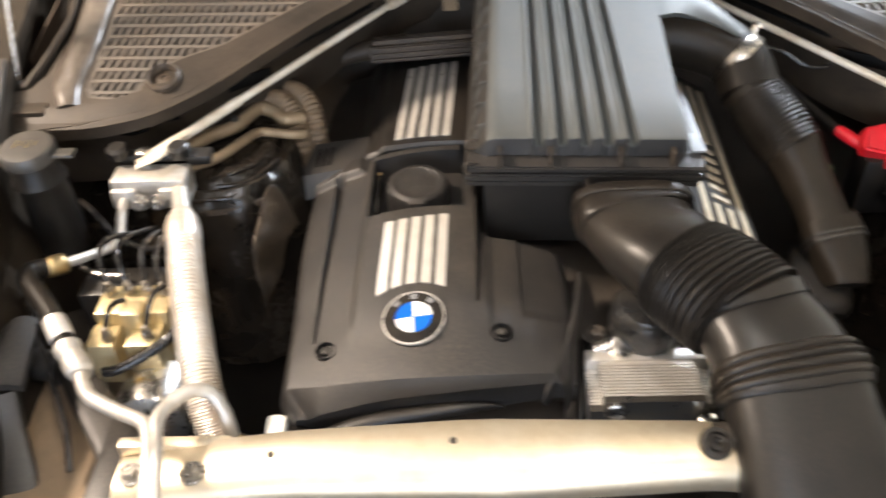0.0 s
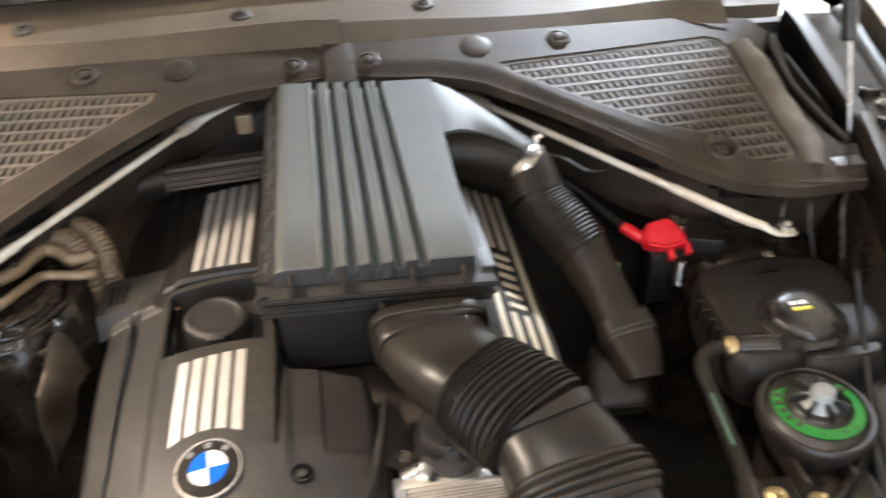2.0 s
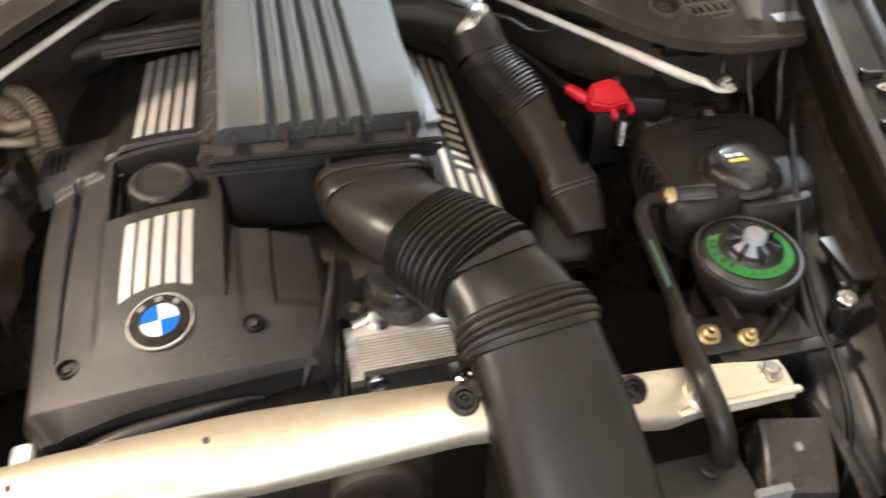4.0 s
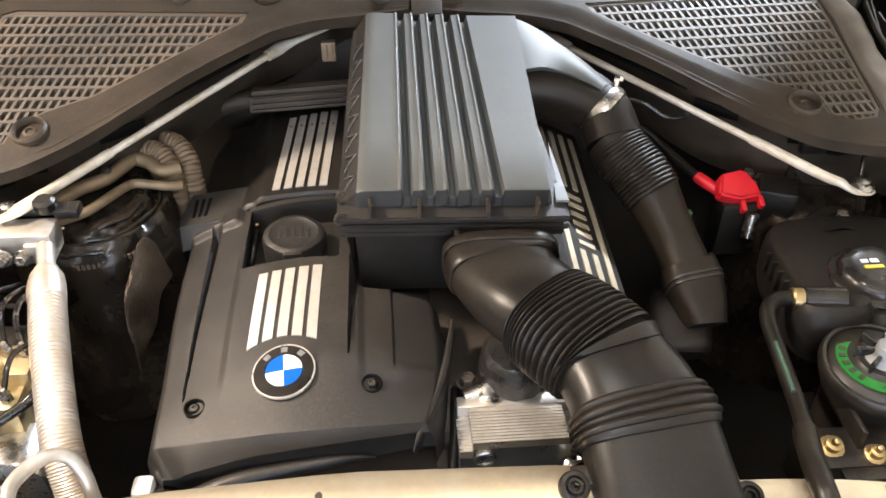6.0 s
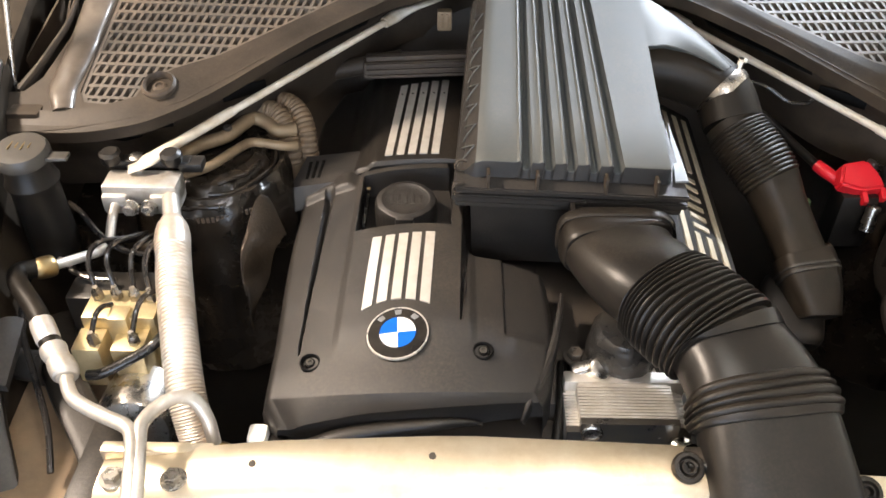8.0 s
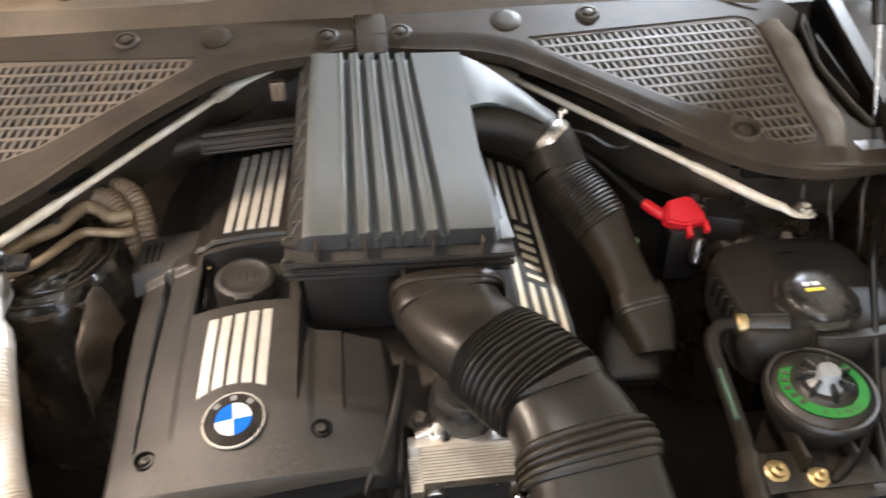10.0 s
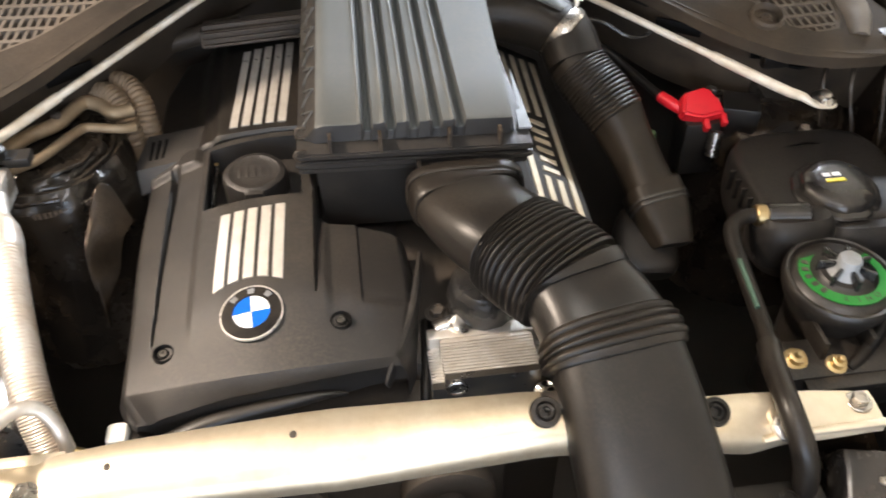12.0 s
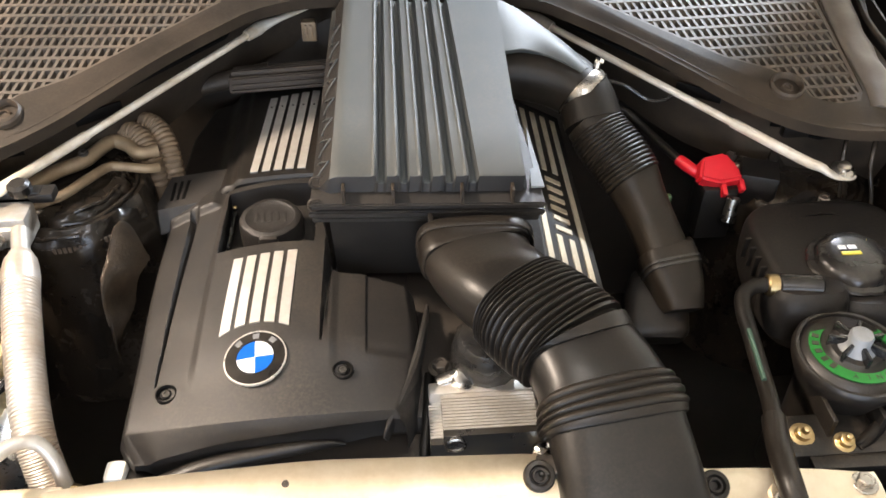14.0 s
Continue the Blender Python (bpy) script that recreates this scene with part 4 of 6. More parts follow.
us = sorted(set(lin(0, 1, 41) + [g + d for g in GR for d in (-0.052, -0.047, -0.041, -0.035, -0.030, -0.0275, -0.0262, -0.024, -0.02, -0.012, 0, 0.012, 0.02, 0.024, 0.0262, 0.0275)]))
def lid(u, v):
    if v < 0:
        f = -v
        return A(u, -0.004 - 0.014 * f, lid_h(u) * (1 - 0.2 * f) - 0.024 * f)
    if v > 1:
        return A(u, 1.0 + 0.01 * (v - 1), lid_h(u) - 0.03 * (v - 1))
    return A(u, v, lid_h(u)) + Vector((0.028 * v * ease((u - 0.8) / 0.2), 0, 0))
uu = [-1.0, -0.9, -0.3] + us
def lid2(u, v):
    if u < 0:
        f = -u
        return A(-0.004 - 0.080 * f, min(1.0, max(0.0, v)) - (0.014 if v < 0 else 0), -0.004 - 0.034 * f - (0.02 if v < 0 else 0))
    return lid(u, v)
# skirt and left flank: side shade put into a darker colour than the top
part("lid_skirt", sheet(B(), lid2, uu, [-1, -0.7, -0.3, -0.06]), COVER, ab, "dusty skirt of the lid, its shade put into a darker colour")
part("lid_left_flank", sheet(B(), lid2, [-1.0, -0.9, -0.3, 0.0], [-0.06, -0.03, 0.0] + lin(0.01, 1, 24)), COVER, ab, "flank under the lid's edge, its shade put into a darker colour")
bm = sheet(B(), lid2, us, [-0.06, -0.03, 0.0] + lin(0.01, 1, 24) + [2.0])
part("lid", bm, LID, ab, "satin grey ribbed lid", angle=30)
# right flank of the lid, down to the flange
bm = sheet(B(), lambda u, v: A(1.0 + 0.02 * u + 0.035 * u * (1 - v), v, -0.035 * u - 0.012 * u * (1 - v)) + Vector((0.028 * v, 0, 0)), [0, 0.1, 0.4, 1], lin(-0.004, 0.67, 16), (-0.003, 0, -0.002))
part("lid_flank", bm, LID, ab)
# small tabs at the groove ends
for g in (0.07, 0.322, 0.675, 0.935):
    p = A(g, -0.03, -0.012)
    part("lid_tab", box(B(), p.x - 0.002, p.x + 0.002, p.y - 0.010, p.y + 0.006, p.z - 0.020, p.z + 0.004, 0.001), DUSTY, ab)
# triangular stiffening ribs on the left flank
bm = B()
for k in range(8):
    v = 0.03 + 0.105 * k
    a, b, c = A(-0.082, v, -0.036), A(-0.012, v + 0.05, -0.006), A(-0.082, v + 0.1, -0.036)
    tube(bm, [a, (a + b) / 2 + Vector((-0.002, 0, 0.002)), b], 0.0010, 6, 2)
    tube(bm, [b, (b + c) / 2 + Vector((-0.002, 0, 0.002)), c], 0.0010, 6, 2)
part("flank_ribs", bm, LID, ab)
# flange: two stacked lips all round
for k, (gx, h0, h1) in enumerate(((0.088, -0.036, -0.026), (0.096, -0.050, -0.040), (0.078, -0.060, -0.050))):
    lo = [A(-gx, -0.07, h0), A(1 + gx * 1.25, -0.07, h0), A(1 + gx * 0.9, 0.98, h0), A(-gx, 0.98, h0)]
    hi = [A(-gx, -0.07, h1), A(1 + gx * 1.25, -0.07, h1), A(1 + gx * 0.9, 0.98, h1), A(-gx, 0.98, h1)]
    bm = B()
    vl, vh = [bm.verts.new(p) for p in lo], [bm.verts.new(p) for p in hi]
    bm.faces.new(vl[::-1])
    bm.faces.new(vh)
    for i in range(4):
        bm.faces.new((vl[i], vl[(i + 1) % 4], vh[(i + 1) % 4], vh[i]))
    bmesh.ops.bevel(bm, geom=bm.edges[:], offset=0.002, segments=2, affect="EDGES")
    part("flange_lip", bm, COVER, ab, "black clamping flange lip")
# clip loops at the flange's left corner
for k in range(2):
    p = A(-0.10, -0.055 + 0.07 * k, -0.030 + 0.012 * k)
    part("flange_clip", tube(B(), [p + Vector((0.014, 0, 0.006)), p + Vector((0.004, -0.003, 0.008)), p + Vector((0.0, -0.004, 0.0)), p + Vector((0.004, -0.003, -0.006)), p + Vector((0.014, 0, -0.007))], 0.0018, 8), DUSTY, ab)
# lower housing, tapering down
def hous(u, v):
    a = u
    corners = [(0.0, -0.04), (0.93, -0.04), (0.95, 0.95), (0.0, 0.95)]
    k = int(a) % 4
    p, q = corners[k], corners[(k + 1) % 4]
    f = a - int(a)
    uu_, vv_ = p[0] + (q[0] - p[0]) * f, p[1] + (q[1] - p[1]) * f
    top = A(uu_, vv_, -0.055)
    top.z -= 0.108 * v
    top.x += (0.04 - top.x) * 0.03 * v
    top.y += (0.95 - top.y) * 0.04 * v
    return top
bm = sheet(B(), hous, [i * 0.25 for i in range(17)], lin(0, 1, 5))
part("housing", bm, BLACK, ab)
for x0, x1, y0, y1, z0 in ((0.02, 0.026, 0.776, 0.80, 0.975), (0.10, 0.103, 0.772, 0.79, 0.985)):
    part("housing_seam", box(B(), x0, x1, y0, y1, z0, 1.02, 0.0008), BLACK, ab)
# outlet elbow: lid's grey shell above, same plastic below with shade as colour
ELBOW = [(0.090, 1.104, 1.070, 0.122, 0.070), (0.130, 1.101, 1.070, 0.122, 0.076), (0.170, 1.093, 1.067, 0.114, 0.080), (0.208, 1.078, 1.061, 0.099, 0.082), (0.240, 1.059, 1.053, 0.086, 0.080), (0.261, 1.041, 1.0445, 0.078, 0.078)]
part("elbow_shaded_side", sweep(B(), ELBOW, 48, 6, 2.6, up=(0.08, -0.22, 0.97)), EARTHY, ab, "shaded side of the outlet elbow, shade put into the colour")
INNER_E = smooth_path([(0.126, 1.046, 1.1146), (0.150, 1.048, 1.1145), (0.174, 1.054, 1.1125), (0.202, 1.056, 1.1025), (0.232, 1.043, 1.0938), (0.256, 1.028, 1.0840)], 6)
OUTER_E = smooth_path([(0.092, 1.172, 1.1430), (0.138, 1.167, 1.1418), (0.172, 1.152, 1.1320), (0.210, 1.115, 1.1170), (0.248, 1.084, 1.0970), (0.284, 1.055, 1.0700)], 6)
def elbow_top(u, v):
    k = int(u)
    a, b = Vector(INNER_E[k]), Vector(OUTER_E[k])
    w = min(1.0, max(0.0, v))
    p = a.lerp(b, w)
    s_ = k / (len(INNER_E) - 1)
    p.z += (0.0002 + 0.009 * s_) * 4 * w * (1 - w) * (1 - 0.3 * w)
    p.z -= 0.0034 * (1 - s_) ** 2
    if v < 0:
        p += Vector((0.0, -0.004, 0.006)) * v
    if v > 1:
        p += Vector((0.004, 0.004, -0.040)) * (v - 1)
    return p
part("outlet_elbow", sheet(B(), elbow_top, list(range(len(INNER_E))), [-1, -0.4, -0.1, 0, 0.04] + lin(0.12, 0.92, 10) + [0.97, 1.0, 1.1, 1.4, 2.0], (0, 0, -0.002)), LID, ab, "smooth grey top of the outlet elbow", angle=50)
bm = sheet(B(), lambda u, v: (0.171 - 0.006 * v - 0.017 * (1 - v) * u, 0.818 + 0.124 * v, 1.040 + 0.012 * v), lin(0, 1, 3), lin(0, 1, 6), (0, 0, -0.003))
part("side_tab", bm, GREYCAP, ab, "pale grey plastic tab")

# ---- intake ducts ----
duct = thing("intake_duct", (0.15, 0.55, 0.93), "black rubber intake duct with bellows, running over the front bar", "intake duct")
N0 = [(0.078, 0.785, 0.984, 0.136, 0.070), (0.078, 0.752, 0.987, 0.137, 0.072), (0.081, 0.732, 0.989, 0.135, 0.075), (0.089, 0.708, 0.991, 0.131, 0.080), (0.102, 0.685, 0.992, 0.131, 0.086), (0.118, 0.665, 0.990, 0.127, 0.088), (0.122, 0.660, 0.990, 0.126, 0.088)]
part("neck", sweep(B(), N0, 40, 6, 2.5), DUCT, duct, "smooth rubber neck")
part("neck_ring", sweep(B(), [(0.078, 0.784, 0.984, 0.142, 0.072), (0.078, 0.776, 0.985, 0.150, 0.080), (0.078, 0.768, 0.986, 0.150, 0.080), (0.078, 0.764, 0.986, 0.142, 0.074), (0.078, 0.760, 0.987, 0.141, 0.073), (0.078, 0.755, 0.987, 0.146, 0.077), (0.078, 0.749, 0.988, 0.144, 0.076), (0.079, 0.744, 0.988, 0.138, 0.072)], 40, 3, 3.4), RUBBER, duct, "stepped rubber collar")
part("bellows", sweep(B(), [(0.115, 0.664, 0.990, 0.130, 0.090), (0.128, 0.646, 0.991, 0.138, 0.094), (0.146, 0.619, 0.992, 0.141, 0.096), (0.166, 0.591, 0.991, 0.138, 0.093), (0.169, 0.586, 0.990, 0.134, 0.088)], 52, 8, 2.5, rip=(0.0, 0.9, 15, 0.0085)), RUBBER, duct, "ribbed rubber bellows")
part("bend", sweep(B(), [(0.168, 0.593, 0.991, 0.126, 0.080), (0.174, 0.578, 0.990, 0.132, 0.082), (0.184, 0.553, 0.986, 0.138, 0.082), (0.191, 0.530, 0.981, 0.143, 0.081), (0.195, 0.505, 0.974, 0.146, 0.080)], 40, 6, 2.6), DUCT, duct, "smooth rubber bend")
part("coupling", sweep(B(), [(0.1915, 0.528, 0.981, 0.146, 0.084), (0.194, 0.515, 0.977, 0.155, 0.089), (0.196, 0.505, 0.9735, 0.158, 0.090), (0.1978, 0.494, 0.969, 0.157, 0.088), (0.1984, 0.490, 0.967, 0.148, 0.081)], 44, 10, 2.9, rip=(0.0, 0.72, 4, 0.004)), RUBBER, duct, "ribbed rubber coupling")
part("front_tube", sweep(B(), [(0.197, 0.502, 0.972, 0.143, 0.078), (0.201, 0.465, 0.956, 0.146, 0.078), (0.205, 0.425, 0.936, 0.149, 0.078), (0.210, 0.36, 0.900, 0.152, 0.076), (0.216, 0.285, 0.852, 0.154, 0.074), (0.221, 0.22, 0.80, 0.156, 0.072)], 40, 7, 3.2), DUCT, duct, "flattened plastic inlet tube")

cl = thing("outlet_hose", (0.31, 0.9, 0.84), "black rubber outlet hose with bellows and a steel clamp", "air hose")
part("cuff", sweep(B(), [(0.252, 1.050, 1.0515, 0.078, 0.078), (0.264, 1.038, 1.0425, 0.083, 0.082), (0.270, 1.024, 1.033, 0.085, 0.083), (0.276, 1.000, 1.014, 0.086, 0.082)], 32, 6, 2.1), EARTHY, cl)
bm = B()
sweep(bm, [(0.2590, 1.0420, 1.0455, 0.086, 0.085), (0.2618, 1.0396, 1.0438, 0.088, 0.087), (0.2686, 1.0342, 1.0397, 0.088, 0.087), (0.2714, 1.0320, 1.0380, 0.086, 0.085)], 36, 2, 2.1)
part("clamp_band", bm, STEEL, cl, "bright steel clamp band")
bm = B()
rod(bm, (0.280, 1.045, 1.072), (0.286, 1.053, 1.087), 0.0058, 8)
lathe(bm, [(0.0062, 0), (0.0072, 0.001), (0.0072, 0.005), (0.0055, 0.007), (0.001, 0.007)], (0.286, 1.053, 1.085), (0.35, 0.45, 0.8), 6)
part("clamp_screw", bm, CHROME, cl)
bm = box(B(), 0.272, 0.288, 1.037, 1.051, 1.063, 1.077, 0.002)
part("clamp_worm", bm, CHROME, cl)
part("bellows", sweep(B(), [(0.275, 1.003, 1.016, 0.080, 0.076), (0.290, 0.979, 0.999, 0.086, 0.080), (0.308, 0.954, 0.982, 0.088, 0.082), (0.325, 0.927, 0.963, 0.084, 0.076)], 44, 8, 2.3, rip=(0.12, 1.0, 15, 0.0026)), EARTHY, cl, "ribbed rubber bellows")
part("lower_tube", sweep(B(), [(0.322, 0.931, 0.966, 0.078, 0.070), (0.336, 0.897, 0.940, 0.067, 0.063), (0.348, 0.866, 0.917, 0.065, 0.061), (0.357, 0.836, 0.898, 0.067, 0.062), (0.361, 0.815, 0.886, 0.066, 0.060)], 28, 6, 2.8), EARTHY, cl)
part("boot", sweep(B(), [(0.3555, 0.842, 0.902, 0.070, 0.062), (0.357, 0.838, 0.899, 0.078, 0.068), (0.361, 0.818, 0.888, 0.079, 0.068), (0.365, 0.790, 0.874, 0.070, 0.062), (0.368, 0.766, 0.862, 0.056, 0.052), (0.3685, 0.760, 0.858, 0.050, 0.046)], 28, 6, 4.0), EARTHY, cl, "squarish dark brown boot")
part("resonator", sweep(B(), [(0.352, 0.835, 0.845, 0.070, 0.05), (0.346, 0.812, 0.842, 0.086, 0.062), (0.340, 0.785, 0.830, 0.092, 0.064), (0.336, 0.760, 0.818, 0.090, 0.060), (0.335, 0.750, 0.812, 0.076, 0.05)], 28, 6, 4.0), HOSE, cl, "dark box-shaped resonator")
bm = B()
sweep(bm, [(0.3605, 0.8215, 0.8900, 0.082, 0.071), (0.3611, 0.8185, 0.8884, 0.082, 0.071)], 28, 1, 4.0)
sweep(bm, [(0.3618, 0.8140, 0.8862, 0.0815, 0.0705), (0.3624, 0.8110, 0.8847, 0.081, 0.070)], 28, 1, 4.0)
part("boot_ribs", bm, COVER, cl)
part("green_tag", box(B(), 0.372, 0.380, 0.906, 0.916, 0.925, 0.945, 0.002), mat("faded_green_plug", (0.10, 0.16, 0.07), 0.5), cl, "small faded green plug")
part("wire_loop", tube(B(), [(0.374, 0.912, 0.93), (0.382, 0.895, 0.92), (0.388, 0.87, 0.905), (0.386, 0.85, 0.89)], 0.0025, 8), BRASS, cl)


# ---- front cross bar ----
bar = thing("front_cross_bar", (-0.02, 0.45, 0.88), "brushed aluminium cross bar in front of the engine", "cross bar")
BZ = [(-0.53, 0.897), (-0.42, 0.916), (-0.32, 0.930), (-0.14, 0.943), (0.10, 0.948), (0.20, 0.938), (0.30, 0.918), (0.38, 0.906), (0.49, 0.899)]
BB = [(-0.53, 0.486), (-0.30, 0.490), (-0.10, 0.490), (0.10, 0.480), (0.30, 0.468), (0.49, 0.464)]
BF = [(-0.53, 0.425), (-0.30, 0.420), (-0.10, 0.410), (0.0, 0.414), (0.12, 0.419), (0.30, 0.415), (0.49, 0.418)]
def barp(u, v):
    x = -0.499 + 0.984 * u
    yb, yf, z = table(BB, x), table(BF, x), table(BZ, x)
    prof = [(0.0, -0.035), (0.0, -0.004), (0.05, 0.0), (0.35, 0.0015), (0.7, 0.0), (0.9, -0.005), (0.98, -0.016), (1.0, -0.03), (0.97, -0.034)]
    f, dz = prof[int(round(v))]
    if f > 0.8:
        dz *= 1 - 0.6 * ease((x - 0.33) / 0.05)
    if 0.30 < x < 0.47:
        dz += 0.007 * math.sin((x - 0.30) / 0.17 * math.pi) * (1 if f < 0.6 else -1)
    return (x, yb + (yf - yb) * f, z + dz)
part("bar", sheet(B(), barp, lin(0, 1, 80), list(range(9)), (0, 0, -0.003)), BAR, bar, angle=50)
for x, y in ((-0.144, 0.461), (-0.331, 0.458)):
    part("drain_hole", lathe(B(), [(0.0045, 0), (0.0045, 0.0005), (0.003, 0.0008)], (x, y, table(BZ, x) + 0.0008), (0, 0, 1), 16), VOID, bar)
bm = B()
box(bm, -0.501, -0.38, 0.478, 0.492, 0.897, 0.919, 0.003)
part("end_plate", bm, BAR, bar)
for x, y in ((-0.481, 0.452), (-0.412, 0.444), (0.466, 0.446)):
    part("bar_bolt", bolt(B(), (x, y, table(BZ, x) + 0.001), r=0.0095, h=0.011), STEEL, bar, "zinc hex bolt")
part("bar_nut", lathe(B(), [(0.016, -0.004), (0.016, 0.006), (0.012, 0.008), (0.009, 0.008), (0.009, 0.014), (0.001, 0.014)], (0.372, 0.425, 0.905), (0, -0.5, 0.9), 18), STEEL, bar)
for x, y, z in ((0.111, 0.447, 0.950), (0.296, 0.443, 0.920)):
    bm = lathe(B(), [(0.015, -0.004), (0.0163, 0.001), (0.0163, 0.005), (0.0148, 0.0075), (0.0108, 0.008), (0.0092, 0.004), (0.0082, 0.004), (0.0074, 0.008), (0.0055, 0.008), (0.0042, 0.002), (0.001, 0.002)], (x, y, z), (0.05, -0.45, 0.9), 32)
    part("grommet", bm, RUBBER, bar, "black rubber mount grommet")
part("front_lip", sweep(B(), [(x, table(BF, x) + 0.001, table(BZ, x) + d, 0.009, 0.008) for x, d in ((0.345, -0.014), (0.36, -0.010), (0.38, -0.006), (0.42, -0.003), (0.46, -0.001), (0.484, 0.0), (0.488, 0.0))], 12, 5, 2.6), BAR, bar, "rolled bright front lip")
part("nut_dish", lathe(B(), [(0.021, -0.001), (0.0185, 0.0024), (0.0165, 0.0014), (0.0155, 0.0004), (0.001, 0.0002)], (0.376, 0.434, table(BZ, 0.376) + 0.003), (0, -0.2, 1), 28), BAR, bar, "pressed round dish")
part("grommet_arm", box(B(), 0.111, 0.16, 0.445, 0.47, 0.945, 0.956, 0.003), BLACK, bar)

# ---- oil cooler and filter ----
oc = thing("oil_cooler", (0.08, 0.58, 0.78), "ribbed aluminium plate oil cooler beside the engine cover", "oil cooler")
for k in range(11):
    y = 0.607 - 0.0046 * k
    bm = box(B(), 0.008, 0.150, y - 0.0019, y + 0.0014, 0.805, 0.888, 0.0)
    es = [e for e in bm.edges if abs(e.verts[0].co.y - e.verts[1].co.y) > 0.003]
    bmesh.ops.bevel(bm, geom=es, offset=0.015, segments=6, affect="EDGES")
    part("cooler_plate", bm, ALU, oc)
bm = box(B(), 0.012, 0.146, 0.560, 0.62, 0.81, 0.8862, 0.0)
es = [e for e in bm.edges if abs(e.verts[0].co.y - e.verts[1].co.y) > 0.003]
bmesh.ops.bevel(bm, geom=es, offset=0.014, segments=6, affect="EDGES")
part("core", bm, ALU, oc)
part("base_plate", box(B(), 0.009, 0.155, 0.612, 0.630, 0.80, 0.889, 0.003), ALU, oc, "broad cast base plate")
bm = box(B(), 0.0075, 0.151, 0.549, 0.5575, 0.80, 0.889, 0.0)
es = [e for e in bm.edges if abs(e.verts[0].co.y - e.verts[1].co.y) > 0.003]
bmesh.ops.bevel(bm, geom=es, offset=0.015, segments=6, affect="EDGES")
part("end_plate", bm, COVERPLATE, oc, "smooth dark steel front plate")
part("end_boss", lathe(B(), [(0.013, 0), (0.013, 0.003), (0.0105, 0.004), (0.010, 0.002), (0.001, 0.001)], (0.036, 0.549, 0.874), (0, -1, 0), 24), STEEL, oc)
part("hose_joint", lathe(B(), [(0.012, 0), (0.014, 0.004), (0.014, 0.014), (0.01, 0.018), (0.01, 0.03), (0.013, 0.034), (0.013, 0.046), (0.001, 0.048)], (0.137, 0.545, 0.855), (0.1, -0.75, 0.65), 20), CHROME, oc, "bright metal hose joint")
of = thing("oil_filter_housing", (0.07, 0.64, 0.80), "black oil filter cap on an aluminium housing", "oil filter")
part("filter_cap", lathe(B(), [(0.044, 0.0), (0.045, 0.03), (0.043, 0.05), (0.036, 0.062), (0.018, 0.066), (0.001, 0.066)], (0.082, 0.662, 0.878), (0.05, -0.10, 1), 12), SMOKE, of, "smoky grey plastic filter cap")
part("housing", lathe(B(), [(0.05, 0.0), (0.05, 0.075), (0.047, 0.08)], (0.078, 0.648, 0.79), (0.05, -0.12, 1), 32), ALU, of)
bm = B()
bolt(bm, (0.026, 0.655, 0.885), r=0.010, h=0.012)
part("bolt", bm, VOID, of, "oily brown bolt head")
bm = B()
rod(bm, (0.02, 0.632, 0.883), (0.06, 0.640, 0.893), 0.010, 14)
lathe(bm, [(0.014, 0), (0.014, 0.012), (0.009, 0.014)], (0.05, 0.632, 0.888), (0.3, -0.4, 0.8), 14)
part("banjo_fitting", bm, STEEL, of, "bright banjo fitting")
bm = B()
tube(bm, [(0.012, 0.66, 0.87), (0.006, 0.60, 0.86), (0.0, 0.56, 0.84), (0.0, 0.53, 0.80)], 0.006, 10)
part("side_line", bm, HOSE, of)

# front dark fillers seen below the cover: belt cover, coolant hose
fr = thing("front_engine_trim", (-0.19, 0.52, 0.8), "dark plastic trim and hoses below the engine cover", "engine trim")
bm = B()
sweep(bm, [(-0.312, 0.518, 0.862, 0.018, 0.02), (-0.26, 0.531, 0.876, 0.018, 0.02), (-0.217, 0.538, 0.883, 0.018, 0.018), (-0.15, 0.545, 0.888, 0.014, 0.016), (-0.11, 0.550, 0.886, 0.006, 0.010), (-0.09, 0.553, 0.880, 0.003, 0.005)], 14, 6, 3)
part("trim_lip", bm, BLACK, fr)
bm = B()
tube(bm, [(-0.33, 0.60, 0.80), (-0.33, 0.55, 0.84), (-0.325, 0.52, 0.84), (-0.32, 0.48, 0.80)], 0.018, 14)
part("coolant_hose", bm, HOSE, fr)
bm = box(B(), -0.364, -0.340, 0.532, 0.560, 0.825, 0.868, 0.007)
part("pale_connector", bm, STICKER, fr, "pale plastic connector")

# ---- left side: line block, hose, pipes, brake unit ----
lb = thing("line_block", (-0.555, 0.87, 0.95), "cast aluminium refrigerant line block with black clamp", "line block")
bm = B()
box(bm, -0.606, -0.503, 0.850, 0.893, 0.966, 0.996, 0.006)
box(bm, -0.606, -0.570, 0.842, 0.890, 0.955, 0.985, 0.006)
box(bm, -0.54, -0.503, 0.842, 0.890, 0.955, 0.985, 0.006)
part("block", bm, ALU, lb)
bm = B()
for x in (-0.566, -0.541):
    bolt(bm, (x, 0.842, 0.968), (0, -1, 0.2), r=0.008, h=0.014)
part("block_bolts", bm, STEEL, lb)
bm = B()
box(bm, -0.612, -0.492, 0.893, 0.912, 0.996, 1.008, 0.004)
part("clamp", bm, BLACK, lb, "black plastic clamp")
for x in (-0.602, -0.518):
    part("clamp_knob", lathe(B(), [(0.013, 0), (0.0145, 0.004), (0.0145, 0.014), (0.010, 0.018), (0.001, 0.018)], (x, 0.90, 1.004), (0, -0.1, 1), 18, 9, 0.06), BLACK, lb)
part("clamp_tail", box(B(), -0.508, -0.476, 0.89, 0.915, 0.992, 1.006, 0.003), BLACK, lb)

